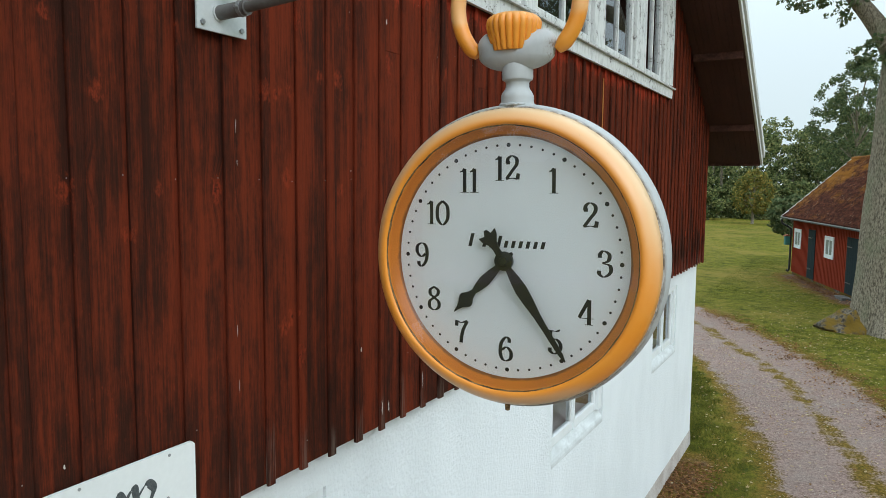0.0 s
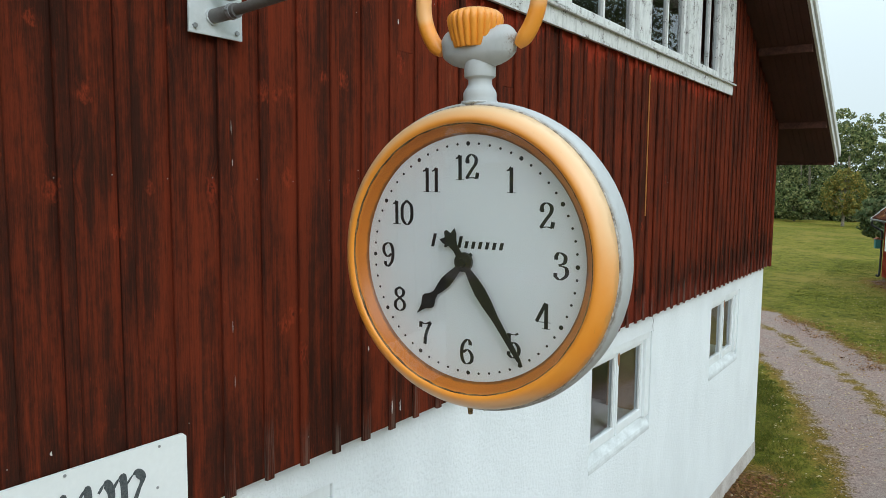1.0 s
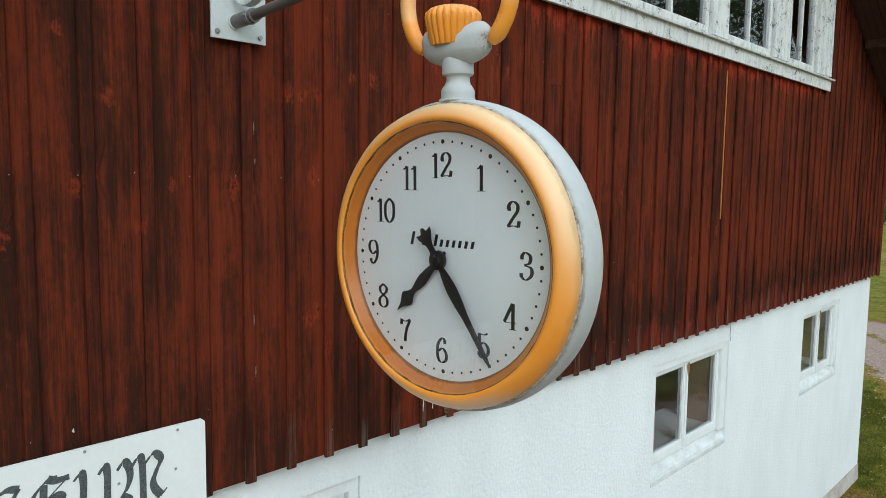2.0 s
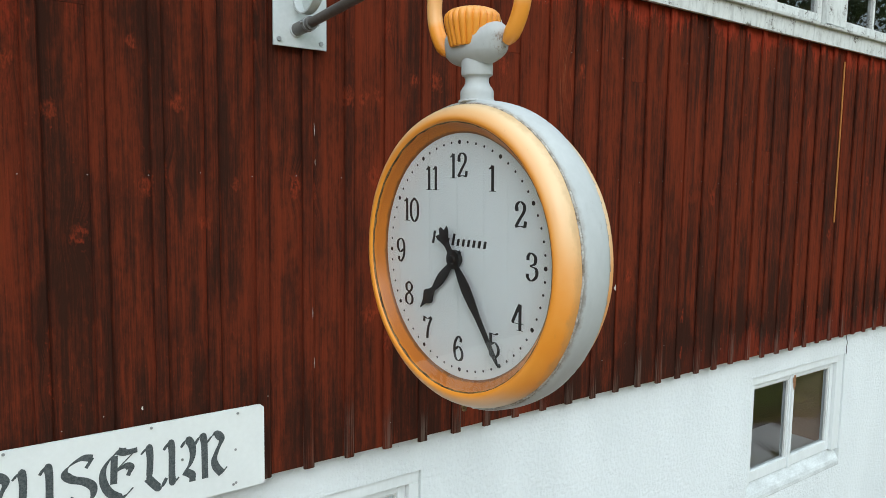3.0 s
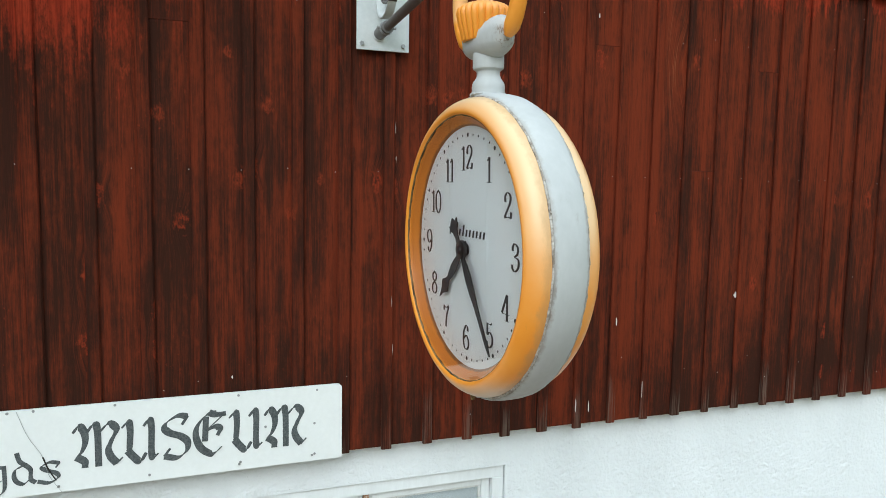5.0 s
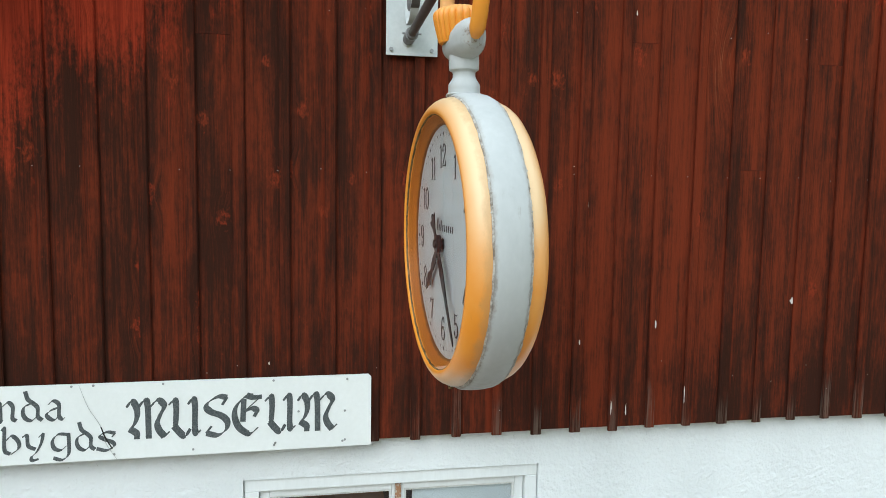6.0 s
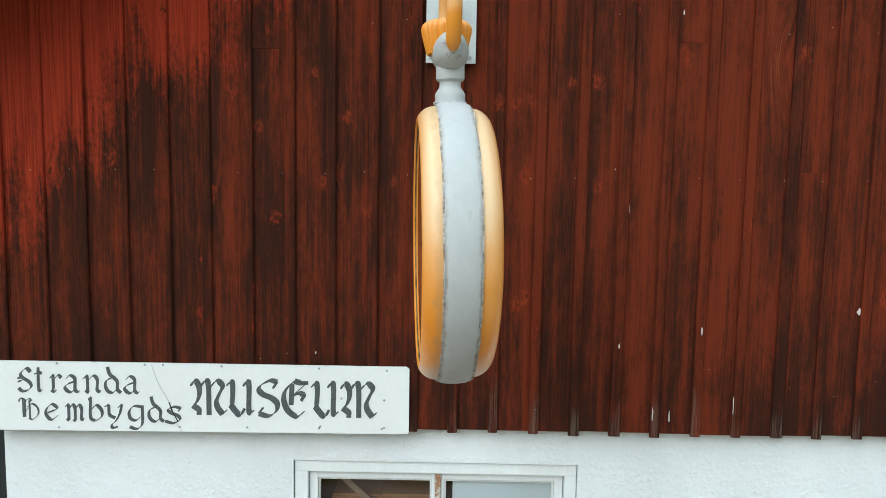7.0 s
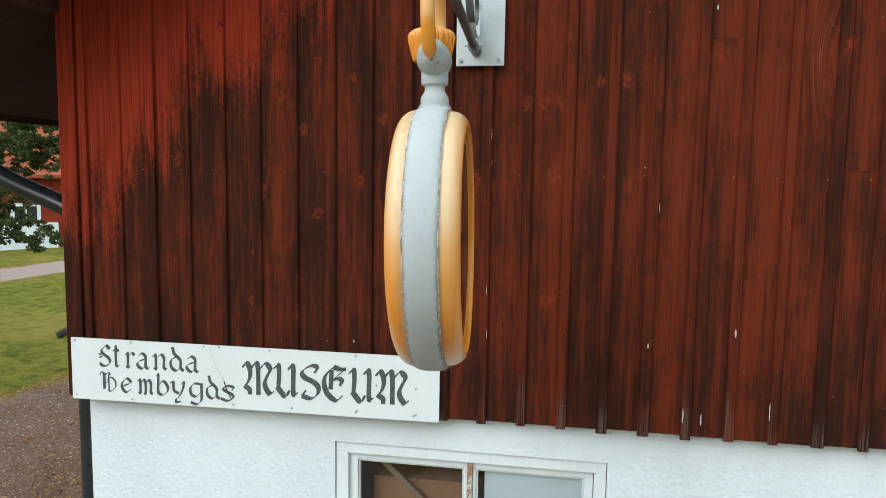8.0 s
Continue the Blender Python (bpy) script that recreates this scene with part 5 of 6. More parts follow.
near = (X > -10) & (X < 0.9) & (Y > Y0 - 0.4) & (Y < Y1 + 0.4)
height[near] = np.minimum(height[near], 0.015)
nx = len(gx)
v = np.stack([X, Y, height], -1).reshape(-1, 3)
idx = np.arange(len(v)).reshape(X.shape)
f = np.stack([idx[:-1, :-1], idx[:-1, 1:], idx[1:, 1:], idx[1:, :-1]], -1).reshape(-1, 4)
ground = mesh_object("ground", v.tolist(), f.tolist(), M_ground, smooth=True)
attr = ground.data.attributes.new("gravel", "FLOAT", "POINT")
attr.data.foreach_set("value", gravel.ravel().astype(np.float32))
attr = ground.data.attributes.new("earth", "FLOAT", "POINT")
attr.data.foreach_set("value", np.maximum.reduce([ramp(yard, 3.6, 1.5), ramp(foot, 1.0, 0.3), ramp(wallside, 0.5, 0.3)]).ravel().astype(np.float32))
tagged(ground, "patchy mown lawn with a worn gravel drive and yard", "ground", kind="structure")


def gravel_at(x, y):
    return float(gravel[min(np.searchsorted(gy, y), len(gy) - 1), min(np.searchsorted(gx, x), nx - 1)])


# ---- grass blades and fallen leaves near the drive ----
def tufts(name, count, areas, seed, label):
    r = np.random.default_rng(seed)
    v, f = [], []
    while len(f) < count:
        x0, x1, y0, y1 = areas[r.integers(len(areas))]
        x, y = r.uniform(x0, x1), y0 + (y1 - y0) * r.uniform() ** 1.6
        if gravel_at(x, y) > 0.22 or (-9.3 < x < 0.02 and Y0 < y < Y1):
            continue
        for _ in range(5):
            a, h, b = r.uniform(0, 6.28), r.uniform(0.015, 0.04), r.uniform(0, 6.28)
            px, py, i = x + r.normal() * 0.04, y + r.normal() * 0.04, len(v)
            w = 0.0045
            v += [(px - w * math.cos(a), py - w * math.sin(a), -0.01), (px + w * math.cos(a), py + w * math.sin(a), -0.01), (px + 0.03 * math.cos(b), py + 0.03 * math.sin(b), h)]
            f.append((i, i + 1, i + 2))
    return tagged(mesh_object(name, v, f, M_blade), label, "grass", kind="stuff")


tufts("grass", 140000, [(0.0, 3.5, 5.5, 13), (-2.5, 4.5, 12, 40), (-3, 0, 9.5, 14)], 3, "short green and straw-coloured grass blades")
tufts("grass_by_yard", 14000, [(-14, -6, -14, -8), (-5.5, -3, -6, -4)], 4, "short yellow-green grass blades by the yard")


def litter(name, count, areas, size, seed):
    clumps = [(x0 + (x1 - x0) * i / 6, y0 + (y1 - y0) * j / 6, 0.014, max(x1 - x0, y1 - y0) / 6, 0.0) for x0, x1, y0, y1 in areas for i in range(7) for j in range(7)]
    ob = scatter_leaves(name, clumps, count, size, M_litter, seed=seed, flat=0.85)
    return tagged(ob, "dry yellow and brown fallen leaves", "leaves", kind="stuff")


def brown_litter(name, count, line, wide, size, seed, label):
    clumps = []
    rr = random.Random(seed)
    for (ax, ay), (bx, by) in zip(line, line[1:]):
        for i in range(40):
            q = rr.random()
            clumps.append((ax + (bx - ax) * q + rr.gauss(0, wide), ay + (by - ay) * q + rr.gauss(0, wide), 0.012, rr.uniform(0.1, 0.4), 0.0))
    ob = scatter_leaves(name, clumps, count, size, M_brownlitter, seed=seed, flat=0.8)
    return tagged(ob, label, "leaves", kind="stuff")


brown_litter("leaf_drift", 2200, [(0.15, 5.0), (0.15, 7.0), (0.15, 8.6)], 0.12, 0.024, 51, "brown fallen leaves drifted along the foot of the wall")
brown_litter("leaf_drift_shed", 2200, [(-0.1, 32.0), (0.9, 29.0), (2.0, 25.6)], 0.22, 0.032, 52, "brown fallen leaves and twigs along the outbuilding")
brown_litter("leaf_drift_drive", 3200, [(-1.6, 21.2), (-0.2, 18.7), (1.2, 16.0), (2.3, 13.8), (3.3, 10.5)], 0.30, 0.024, 53, "brown fallen leaves along the edge of the drive")
litter("fallen_leaves", 3400, [(0.3, 2.5, 6.5, 12), (-0.8, 2.4, 11, 17), (-1.5, 3, 13, 22), (0.6, 3.4, 17, 20.5), (-0.5, 1.6, 25, 31)], 0.024, 5)
litter("fallen_leaves_yard", 2600, [(-8, -3.4, -8.5, -4.4)], 0.018, 6)
brown_litter("leaf_drift_yard", 3600, [(-8.5, -8.2), (-6.5, -6.8), (-4.5, -5.6), (-3.2, -4.8)], 0.55, 0.020, 54, "brown fallen leaves and bark chips strewn on the bare yard")

def pebbles(name, count, areas, size, seed, label):
    """Loose stones on the bare gravel, too many to count."""
    r = np.random.default_rng(seed)
    v, f = [], []
    while len(f) < 8 * count:
        x0, x1, y0, y1 = areas[r.integers(len(areas))]
        x, y = r.uniform(x0, x1), r.uniform(y0, y1)
        if gravel_at(x, y) < 0.45:
            continue
        i, w = len(v), size * r.uniform(0.4, 1.0) * r.uniform(0.5, 1.0, 4)
        z = -0.03 * gravel_at(x, y) + 0.012
        v += [(x - w[0], y, z), (x + w[1], y, z), (x, y - w[2], z), (x, y + w[3], z), (x, y, z - w[0] * 0.8), (x + w[1] * 0.2, y, z + w[2] * 0.7)]
        f += [(i, i + 2, i + 5), (i + 2, i + 1, i + 5), (i + 1, i + 3, i + 5), (i + 3, i, i + 5), (i + 2, i, i + 4), (i + 1, i + 2, i + 4), (i + 3, i + 1, i + 4), (i, i + 3, i + 4)]
    return tagged(mesh_object(name, v, f, M_pebble), label, "gravel", kind="stuff")


pebbles("loose_gravel", 4200, [(-0.2, 3.6, 7.0, 13.0), (-1.6, 2.6, 12.0, 17.0), (-3.2, 1.0, 16.0, 22.0)], 0.017, 61, "loose grey and pinkish stones on the gravel drive")
pebbles("loose_gravel_yard", 3000, [(-9, -2.5, -9, -4.2)], 0.014, 62, "loose brown stones on the bare yard")

# ---- red outbuilding with a mossy tile roof ----
turn = math.degrees(math.atan2(-6.33, 2.19))
shed = empty("red_outbuilding", pose(-0.23, 32.75, 0, 0, 0, turn), "red boarded outbuilding with a mossy tile roof", "outbuilding")
L, DEEP, EH, RH = 10.0, 4.66, 2.80, 4.98
bm = bmesh.new()
box(bm, 0, L, 0, DEEP, 0.12, EH)
prism(bm, [(0, EH), (DEEP, EH), (DEEP / 2, RH - 0.12)], "x", 0, L)
shed_wall = part("wall", bm, M_falu, shed)
part("footing", boxed(0.03, L - 0.03, 0.03, DEEP - 0.03, -0.05, 0.118), M_mossrock, shed, "grey stone footing")
slat = boxed(0, 0.045, -0.018, -0.001, 0.12, EH - 0.03)
first = part("batten", slat, M_falu, shed_wall)
for i in range(int(L / 0.15)):
    ob = first if i == 0 else new("batten", first.data)
    ob.parent, ob.location = shed_wall, (0.02 + i * 0.15, 0, 0)
for i in range(int(DEEP / 0.15)):
    h = EH + (RH - EH) * (1 - abs(i * 0.15 + 0.05 - DEEP / 2) / (DEEP / 2)) - 0.16
    part("batten", boxed(-0.018, -0.001, 0.02 + i * 0.15, 0.065 + i * 0.15, 0.12, h), M_falu, shed_wall)
sl = (RH - EH) / (DEEP / 2)
for back in (0, 1):
    n, rows = 290, 10
    roll = (0.0, 0.008, 0.045, 0.07, 0.05, 0.012)
    v, f = [], []
    for r in range(rows):
        for s in (0, 1):
            q = (r + s) / rows
            y = -0.42 + q * (DEEP / 2 + 0.42)
            z = EH - 0.42 * sl + q * (DEEP / 2 + 0.42) * sl + (0.055 if s == 0 else 0.0) + 0.02
            for i in range(n + 1):
                x = -0.32 + i * (L + 0.64) / n
                v.append((x, y if not back else DEEP - y, z + roll[i % 6] + rng.uniform(-0.005, 0.005)))
    for r in range(rows * 2 - 1):
        for i in range(n):
            a = r * (n + 1) + i
            f.append((a, a + 1, a + n + 2, a + n + 1))
    mesh_object("roof", v, f, M_mossroof, shed)["label"] = "red clay tile slope grown with yellow moss"
bm = bmesh.new()
tube(bm, [(-0.34, DEEP / 2, RH + 0.04), (L + 0.34, DEEP / 2, RH + 0.04)], 0.09, 10)
part("ridge", bm, M_mossroof, shed)
for back in (0, 1):
    bm = bmesh.new()
    y0 = -0.45 if not back else DEEP + 0.45
    prism(bm, [(y0, EH - 0.45 * sl - 0.02), (DEEP / 2, RH - 0.06), (DEEP / 2, RH + 0.10), (y0, EH - 0.45 * sl + 0.12)], "x", -0.37, -0.33)
    part("barge_board", bm, M_barge, shed, "pale grey barge board")
bm = bmesh.new()
box(bm, -0.3, L + 0.3, -0.47, -0.39, EH - 0.42 * sl + 0.01, EH - 0.42 * sl + 0.045)
part("gutter", bm, M_gutter, shed, "black metal gutter")
part("eave_board", boxed(-0.3, L + 0.3, -0.37, -0.34, EH - 0.40 * sl - 0.02, EH - 0.40 * sl + 0.05), M_barge, shed, "pale eave board")
part("eave_soffit", boxed(-0.3, L + 0.3, -0.34, -0.02, EH - 0.36, EH - 0.33), M_soffit, shed)
bm = bmesh.new()
tube(bm, glide([(-0.22, -0.42, EH - 0.42), (-0.22, -0.40, EH - 0.60), (-0.12, -0.10, EH - 0.80), (-0.12, -0.06, EH - 1.0), (-0.12, -0.06, 0.25), (-0.16, -0.18, 0.15)], 5), 0.045, 10)
part("downpipe", bm, M_gutter, shed, "black metal downpipe", smooth=True)
for s0, s1, z0, z1 in ((0.32, 1.24, 1.20, 2.02), (4.15, 5.10, 1.16, 1.98)):
    bm = bmesh.new()
    box(bm, s0, s0 + 0.13, -0.045, 0.0, z0, z1)
    box(bm, s1 - 0.13, s1, -0.045, 0.0, z0, z1)
    box(bm, s0 + 0.13, s1 - 0.13, -0.045, 0.0, z1 - 0.14, z1)
    box(bm, s0 + 0.13, s1 - 0.13, -0.045, 0.0, z0, z0 + 0.14)
    box(bm, (s0 + s1) / 2 - 0.03, (s0 + s1) / 2 + 0.03, -0.04, 0.0, z0 + 0.14, z1 - 0.14)
    w = part("window", bm, M_trim, shed, "small white-framed window")
    for a0, a1 in ((s0 + 0.13, (s0 + s1) / 2 - 0.03), ((s0 + s1) / 2 + 0.03, s1 - 0.13)):
        bm = bmesh.new()
        box(bm, a0, a1, -0.022, -0.019, z0 + 0.14, z1 - 0.14)
        part("pane", bm, M_curtain, w, "pane with a dim curtain behind")
for s0, s1 in ((2.22, 3.06), (6.42, 7.42)):
    bm = bmesh.new()
    for i in range(5):
        w = (s1 - s0) / 5
        box(bm, s0 + i * w + 0.004, s0 + (i + 1) * w - 0.004, -0.04, -0.004, 0.14, 2.10)
    d = part("door", bm, M_door, shed, "dark green-grey boarded door")
    for z in (0.5, 1.75):
        bm = bmesh.new()
        box(bm, s0 + 0.02, s0 + 0.5, -0.05, -0.042, z, z + 0.04)
        part("hinge", bm, M_gutter, d)
    if s0 > 5:
        part("door_step", boxed(s0 + 0.1, s1 - 0.2, -0.38, -0.05, -0.03, 0.07, bevel=0.02), M_stone, shed, "grey stone step")
letterbox = empty("letter_box", shed.matrix_world @ pose(-0.06, -0.22, 1.27), "teal painted letter box on the outbuilding corner", "letter box")
part("body", boxed(-0.12, 0.12, -0.10, 0.10, 0, 0.38, bevel=0.02), M_teal, letterbox)
bm = bmesh.new()
prism(bm, [(-0.15, 0.38), (0.15, 0.38), (0.0, 0.46)], "x", -0.15, 0.15)
part("lid", bm, M_clay, letterbox, "small reddish lid")


# ---- trees ----
def limb(bm, points, r0, r1, sides=12):
    pts = glide(points, 5)
    tube(bm, pts, [r0 + (r1 - r0) * i / (len(pts) - 1) for i in range(len(pts))], sides)


def big_oak():
    oak = empty("oak_tree", pose(2.86, 20.5, 0), "huge old oak with rough grey bark beside the drive", "tree")
    bm = bmesh.new()
    rings, n = [], 40
    for i in range(74):
        z = -0.15 + i * 0.12
        r = 0.72 + 0.22 * math.exp(-max(z, 0) / 0.4) - 0.022 * z
        cx = 0.03 * z - 0.15
        ring = []
        for q in range(n):
            a = 2 * math.pi * q / n
            root = 0.16 * math.exp(-max(z, 0) / 0.4) * math.cos(a * 5 + 0.6)
            bark = 0.045 * noise.noise(Vector((math.cos(a) * 4.2, math.sin(a) * 4.2, z * 0.7))) + 0.03 * noise.noise(Vector((math.cos(a) * 12, math.sin(a) * 12, z * 1.4)))
            ring.append(bm.verts.new((cx + (r + root + bark) * math.cos(a), (r + root + bark) * math.sin(a), z)))
        rings.append(ring)
    for r0, r1 in zip(rings, rings[1:]):
        for q in range(n):
            bm.faces.new((r0[q], r0[(q + 1) % n], r1[(q + 1) % n], r1[q]))
    bm.faces.new(rings[-1])
    trunk = part("trunk", bm, M_bark, oak, smooth=True)
    bm = bmesh.new()
    limbs = [[(0.1, 0, 6.5), (-0.35, -0.1, 7.5), (-1.0, -0.2, 8.5), (-2.4, -0.2, 10.3)], [(0.5, 0, 8.2), (0.9, 0.3, 9.6), (0.8, 0.6, 12)],
             [(0.5, 0, 7.9), (1.8, 0.2, 9.0), (3.6, 0, 9.8)], [(0.5, 0.1, 8.2), (0.3, 1.6, 9.4), (0, 3.2, 10.4)], [(0.5, 0, 8.2), (0.7, -1.6, 9.8), (0.9, -3, 11.4)]]
    for pts in limbs:
        limb(bm, pts, 0.36, 0.14)
        part("limb", bm, M_bark, oak, smooth=True)
        bm = bmesh.new()
    twigs = [[(-0.75, -0.2, 8.7), (-1.6, -0.4, 8.85), (-2.5, -0.5, 8.7)], [(-1.2, -0.2, 9.4), (-2.2, -0.5, 9.1), (-2.8, -0.5, 8.8)], [(0.1, 0, 7.4), (-0.3, -0.3, 7.6), (-0.6, -0.4, 7.4)]]
    for pts in twigs:
        limb(bm, pts, 0.07, 0.02, 8)
        part("limb", bm, M_bark, oak, smooth=True)
        bm = bmesh.new()
    bm.free()
    r = random.Random(8)
    clumps = [(dx + r.gauss(0, 0.16), -0.45 + r.gauss(0, 0.2), z + r.gauss(0, 0.09), r.uniform(0.07, 0.2), 0.6) for dx, z, n in ((-2.1, 8.75, 9), (-2.6, 8.75, 7), (-1.6, 8.8, 9), (-1.2, 8.5, 5), (-0.6, 7.5, 9), (-0.85, 7.3, 6), (-0.6, 7.1, 8), (-1.3, 8.4, 4), (-1.5, 8.2, 3), (-2.3, 8.5, 5)) for _ in range(n)]
    for _ in range(70):
        a, d = r.uniform(0, 6.28), r.uniform(1, 6.5)
        clumps.append((0.5 + d * math.cos(a), d * math.sin(a), r.uniform(11.4, 16) - d * 0.08, r.uniform(0.7, 1.4), 0.7))
    for _ in range(42):
        clumps.append((r.uniform(1.8, 8.5), r.uniform(-5, 4), r.uniform(6.8, 13.0), r.uniform(0.5, 1.1), 0.7))
    scatter_leaves("crown", clumps, 76000, 0.06, M_leaf, oak, 11)["label"] = "thin green crown"
    return oak


big_oak()
bm = bmesh.new()
bmesh.ops.create_icosphere(bm, subdivisions=4, radius=1)
for v in bm.verts:
    n = 1 + 0.35 * noise.noise(v.co * 1.3) + 0.10 * noise.noise(v.co * 4)
    top = 0.58 + 0.36 * v.co.x      # highest against the trunk, running out as a low tongue
    v.co = Vector((v.co.x * 0.72 * n, v.co.y * 0.58 * n, max(v.co.z, -0.3) * max(top, 0.12) * n))
rock = part("mossy_rock", bm, M_mossrock, smooth=True)
rock.matrix_world = pose(1.94, 20.22, 0.0)
tagged(rock, "grey rock grown with yellow moss at the oak's foot", "rock")
for x, y, s in ((1.42, 20.2, 0.2), (1.9, 19.85, 0.13)):
    bm = bmesh.new()
    bmesh.ops.create_icosphere(bm, subdivisions=3, radius=s)
    for v in bm.verts:
        v.co *= 1 + 0.3 * noise.noise(v.co * 4 + Vector((x, y, 0)))
        v.co.z = max(v.co.z, -0.05) * 0.55
    small = part("stone", bm, M_mossrock, smooth=True)
    small.matrix_world = pose(x, y, 0.0)
    tagged(small, "low grey stone in the grass", "stone", "stones by the oak")


def tree(name, x, y, height, spread, leaves, material, label, seed, trunk=0.2, low=0.25, size=0.14, fine=1.0):
    r = random.Random(seed)
    t = empty(name, pose(x, y, 0, 0, 0, r.uniform(0, 360)), label, "tree")
    bm = bmesh.new()
    lean = (r.uniform(-0.4, 0.4), r.uniform(-0.4, 0.4))
    limb(bm, [(0, 0, -0.1), (lean[0] * 0.4, lean[1] * 0.4, height * 0.35), (lean[0], lean[1], height * 0.8)], trunk, trunk * 0.25)
    clumps = []
    for i in range(int(90 / fine ** 2)):
        a, q = r.uniform(0, 6.28), r.uniform(low, 0.97)
        u = (q - low) / (1 - low)
        d = spread * math.sqrt(max(0.03, 1 - (2 * u - 0.86) ** 2)) * r.uniform(0.15, 1.0) ** 0.6
        p = (lean[0] * q + d * math.cos(a), lean[1] * q + d * math.sin(a), height * q)
        clumps.append((*p, spread * r.uniform(0.12, 0.26) * fine, 0.95))
        if i % max(6, int(90 / fine ** 2 / 22)) == 0:
            limb(bm, [(lean[0] * q * 0.6, lean[1] * q * 0.6, height * q * 0.72), ((p[0] + lean[0] * q) / 2, (p[1] + lean[1] * q) / 2, height * q * 0.9), p], trunk * 0.3, 0.02, 6)
    part("trunk", bm, M_bark, t, smooth=True)
    scatter_leaves("crown", clumps, leaves, size, material, t, seed)
    return t


tree("small_autumn_tree", -6.4, 74, 5.4, 2.0, 6500, M_autumn, "small tree with yellowing leaves on the lawn", 21, 0.16, 0.2, 0.12, 0.6)
tree("shrub", -11.5, 80, 3.4, 1.8, 3600, M_wood, "light green shrub at the edge of the lawn", 22, 0.08, 0.15, 0.16)
tree("garden_tree", 2.2, 58, 13.3, 3.1, 24000, M_leaf, "green broadleaf tree behind the outbuilding", 24, 0.2, 0.3, 0.085, 0.55)
tree("bush", -0.35, 38.0, 3.3, 1.15, 3500, M_leaf, "green bush at the outbuilding corner", 25, 0.06, 0.45, 0.10)


def woods(name, spots, leaves, size, seed, label):
    r = random.Random(seed)
    clumps = []
    bm = bmesh.new()
    for x, y, h, s in spots:
        tube(bm, [(x, y, -0.2), (x + r.uniform(-.4, .4), y, h * 0.6)], [0.25, 0.1], 6)
        for _ in range(60):
            a, q = r.uniform(0, 6.28), 0.03 + 0.97 * r.random() ** 1.35
            d = s * (1 - 0.65 * q) * r.uniform(0.3, 1.0)
            clumps.append((x + d * math.cos(a), y + d * math.sin(a), h * q, s * r.uniform(0.08, 0.24), 0.75))
    ob = scatter_leaves(name, clumps, leaves, size, M_wood, None, seed)
    tagged(ob, label, "woods", kind="stuff")
    tagged(part("trunks", bm, M_bark, ob), kind="stuff")


r = random.Random(31)
spots = [(-40 + i * 2.9 + r.uniform(-1, 1), 90 + r.uniform(-4, 8) - 0.1 * i, r.uniform(9.2, 12.4), 3.8) for i in range(22)]
spots += [(-38 + i * 3.1 + r.uniform(-1, 1), 99 + r.uniform(-3, 3), r.uniform(10, 13), 3.8) for i in range(20)]
spots += [(-40 + i * 2.2, 86 + r.uniform(-1.5, 1.5), r.uniform(2.6, 4.4), 2.6) for i in range(24)]
spots += [(-42 + i * 3.4 + r.uniform(-1, 1), 108 + r.uniform(-3, 3), r.uniform(10.5, 13.5), 4.2) for i in range(19)]
spots += [(10 + i * 4, 78 + r.uniform(-5, 5), r.uniform(10, 14), 3.8) for i in range(9)]
woods("far_woods", spots, 430000, 0.155, 32, "dense green woods at the end of the lawn")
spots = [(r.uniform(-80, -34), -62 + r.uniform(-6, 6), r.uniform(9, 14), 4) for i in range(16)] + [(-62 + r.uniform(-4, 4), -60 + i * 9, r.uniform(9, 14), 4) for i in range(13)]
woods("woods_beyond_road", spots, 22000, 0.34, 33, "green woods beyond the road")
spots = [(24 + r.uniform(-3, 6), -40 + i * 4.2, r.uniform(9, 14.5), 3.6) for i in range(24)]
woods("woods_across_yard", spots, 60000, 0.2, 34, "green trees along the far side of the yard")

# ---- red house beyond the road ----
hx = math.degrees(math.atan2(0.6, -0.8))
house = empty("red_house", pose(-26.5, -25.95, 0, 0, 0, hx + 180), "red wooden house with a white base and orange tile roof", "house")
bm = bmesh.new()
box(bm, -2.9, 11, -8, 0, 0, 3.9)
prism(bm, [(-8, 3.9), (0, 3.9), (-4, 7.6)], "x", -2.9, 11)
part("wall", bm, M_falu, house)
part("base_wall", boxed(-2.42, 8.0, 0.002, 0.30, 0, 1.25), M_plaster, house, "white plastered base wall")
for s0 in (-1.72, 2.3, 6.0):
    bm = bmesh.new()
    box(bm, s0, s0 + 0.16, 0.0, 0.05, 1.22, 2.22)
    box(bm, s0 + 1.14, s0 + 1.3, 0.0, 0.05, 1.22, 2.22)
    box(bm, s0 + 0.16, s0 + 1.14, 0.0, 0.05, 2.07, 2.22)
    box(bm, s0 + 0.16, s0 + 1.14, 0.0, 0.05, 1.22, 1.35)
    box(bm, s0 + 0.61, s0 + 0.69, 0.0, 0.05, 1.35, 2.07)
    w = part("window", bm, M_trim, house, "white-framed window")
    part("pane", boxed(s0 + 0.16, s0 + 1.14, 0.004, 0.01, 1.35, 2.07), M_gutter, w)
for back in (0, 1):
    bm = bmesh.new()
    prism(bm, [(0.5, 3.45), (-4, 7.65), (-4, 7.8), (0.5, 3.6)] if not back else [(-8.5, 3.45), (-4, 7.65), (-4, 7.8), (-8.5, 3.6)], "x", -3.2, 11.4)
    part("roof", bm, M_orange, house, "orange clay tile roof")
bm = bmesh.new()
prism(bm, [(0.55, 3.4), (-4, 7.66), (-4, 7.95), (0.55, 3.7)], "x", -3.3, -3.21)
part("barge_board", bm, M_trim, house, "white barge board")
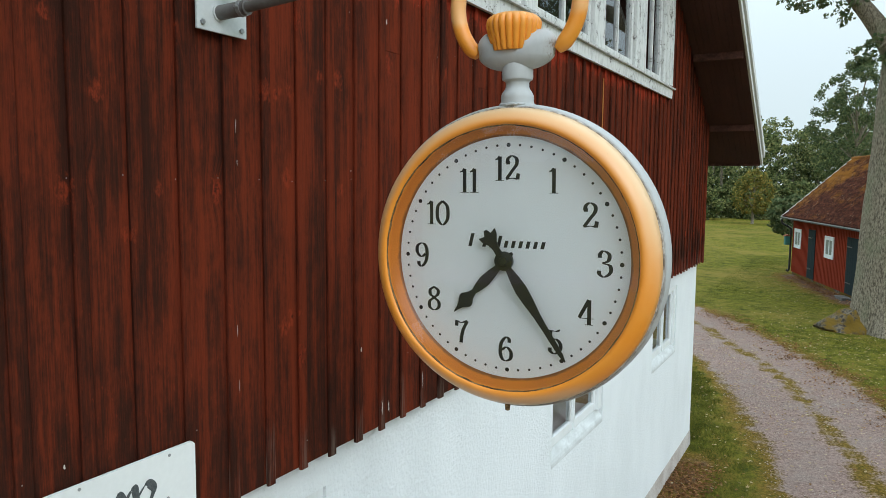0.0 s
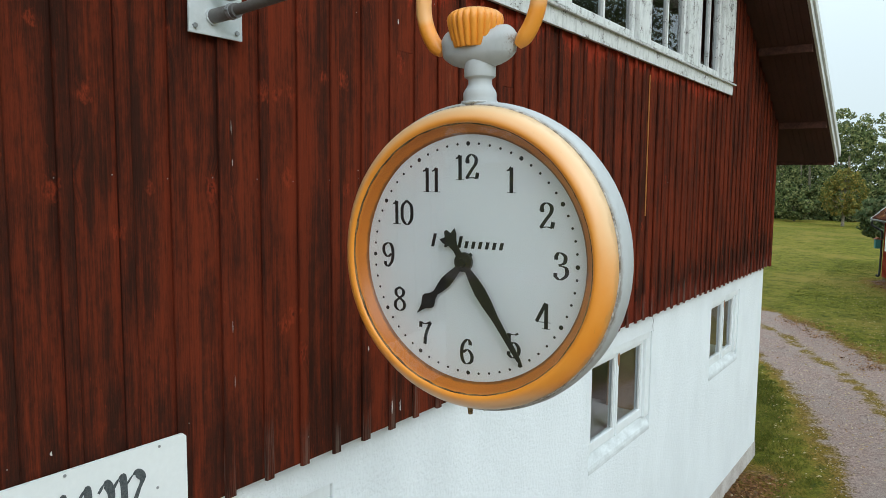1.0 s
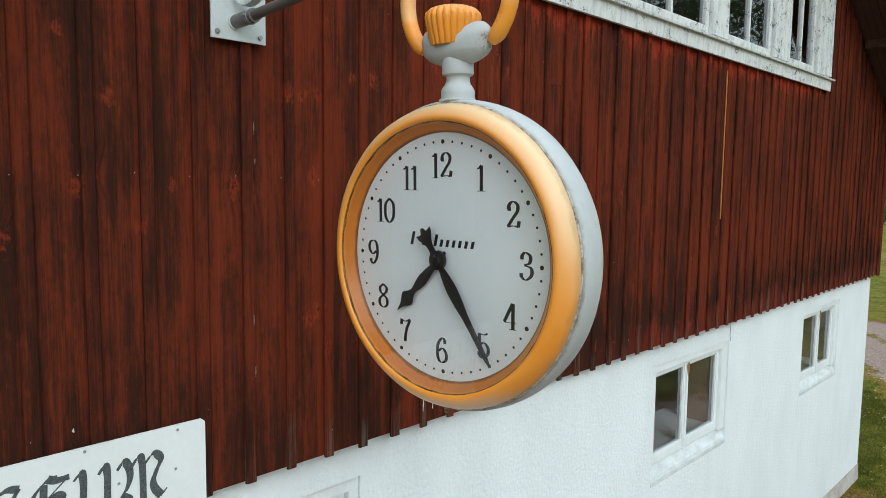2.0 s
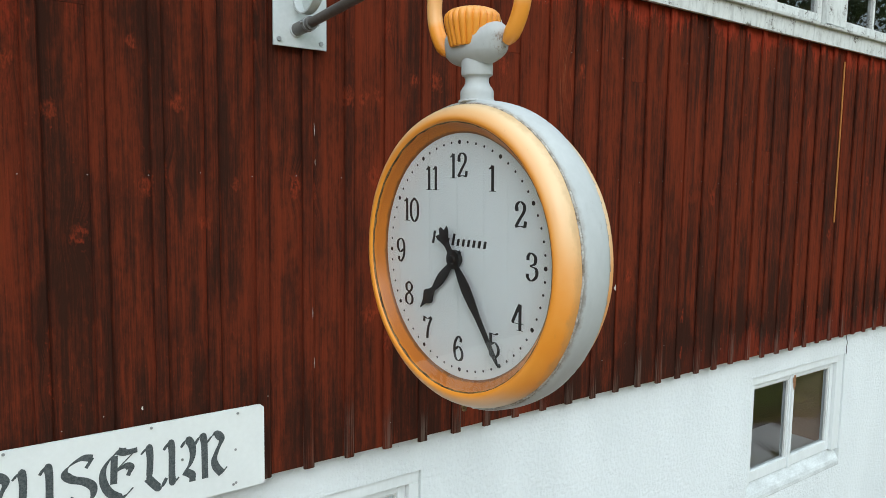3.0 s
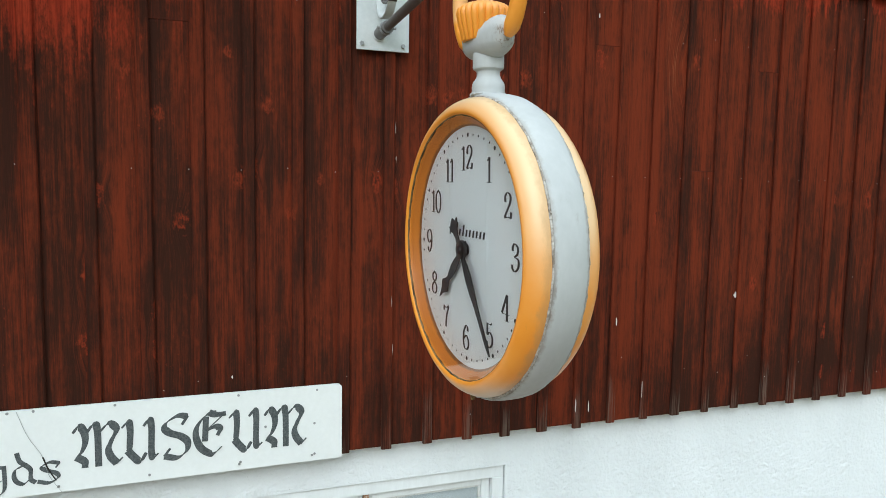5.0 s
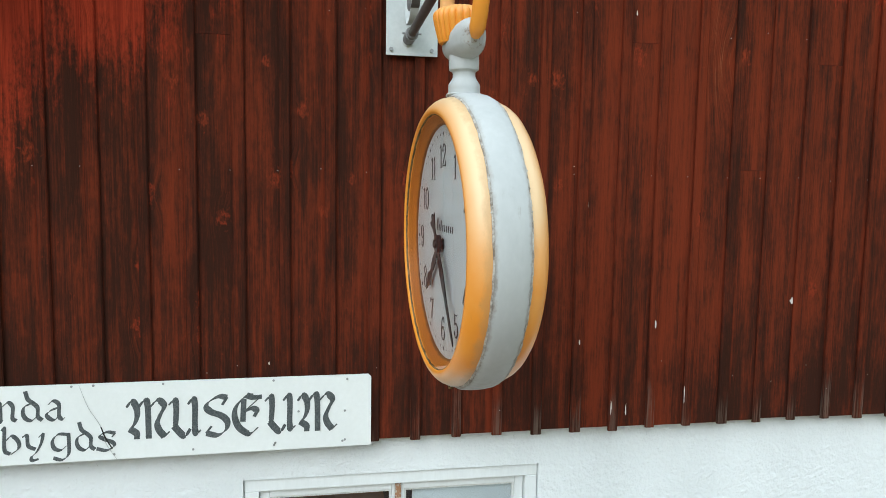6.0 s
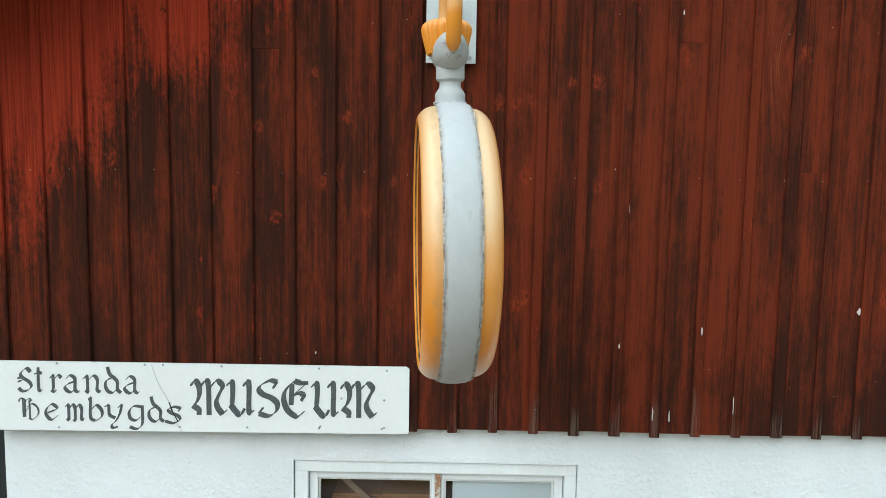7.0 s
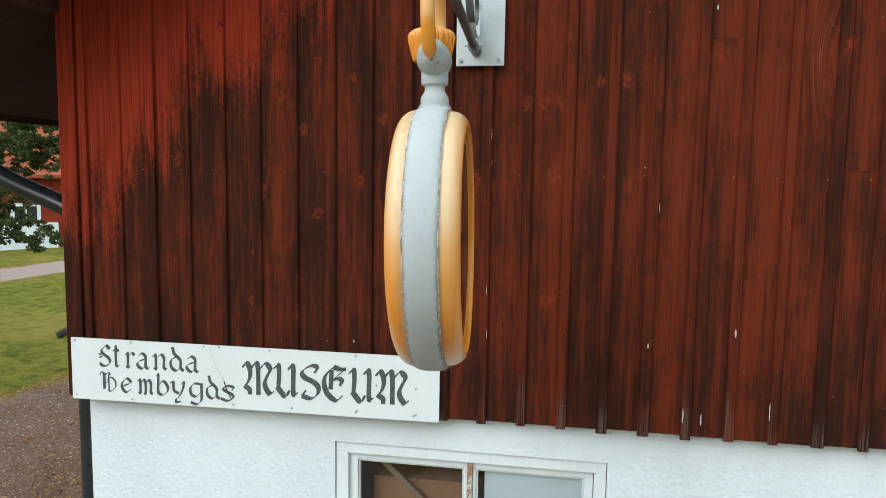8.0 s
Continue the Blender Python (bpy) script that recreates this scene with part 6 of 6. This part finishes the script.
yard_tree = empty("yard_tree", pose(-6.6, -11.8, 0), "dark green broadleaf tree beside the yard", "tree")
bm = bmesh.new()
limb(bm, [(0, 0, -0.1), (0.1, 0.1, 2.6), (-0.1, 0.2, 5.6)], 0.2, 0.08)
for tip in ((-1.4, 2.4, 4.5), (-1.9, 2.9, 4.3), (-1.5, 2.5, 3.2), (0.8, 2.0, 6.0), (1.2, -1.0, 6.0), (-1.6, -0.8, 6.2), (3.0, 0.3, 5.2), (3.4, -0.8, 4.2), (2.2, -0.4, 6.6)):
    limb(bm, [(0.05, 0.1, 2.8), (tip[0] * 0.5, tip[1] * 0.5, tip[2] * 0.5 + 2.2), tip], 0.06, 0.012, 6)
part("trunk", bm, M_bark, yard_tree, smooth=True)
r = random.Random(77)
clumps = []
# the last five clumps are unseen, added to keep sky off the clock glass
for tip, spread, n in (((-1.55, 2.5, 4.36), 0.8, 90), ((-1.95, 3.0, 4.28), 0.75, 80), ((-1.40, 2.3, 3.2), 0.6, 40), ((-1.68, 2.65, 2.75), 0.5, 34), ((-1.5, 2.45, 3.7), 0.5, 16), ((0, 0.5, 6.2), 1.9, 70), ((0.8, 1.6, 5.6), 1.0, 30), ((1.6, -0.6, 4.6), 2.0, 120), ((3.0, 0.4, 5.0), 1.8, 110), ((0.2, -1.2, 4.4), 2.0, 90), ((2.2, -0.4, 6.4), 2.2, 110), ((3.4, -0.8, 3.9), 1.5, 80)):
    for _ in range(n):
        clumps.append((tip[0] + r.gauss(0, spread * 0.5), tip[1] + r.gauss(0, spread * 0.5), tip[2] + r.gauss(0, spread * 0.36), r.uniform(0.05, 0.15), 0.7))
scatter_leaves("crown", clumps, 76000, 0.030, M_yardleaf, yard_tree, 41)
bm = bmesh.new()
tube(bm, [(-11.2, -10.95, 0.05), (-11.9, -10.35, 0.45)], [0.09, 0.07], 10)
M_log = worn("old_log", (0.030, 0.029, 0.028), (0.085, 0.080, 0.074), 0.9, 9, 60, (1, 1, 0.3))
tagged(part("log", bm, M_log), "grey weathered log lying slanted in the grass", "log")
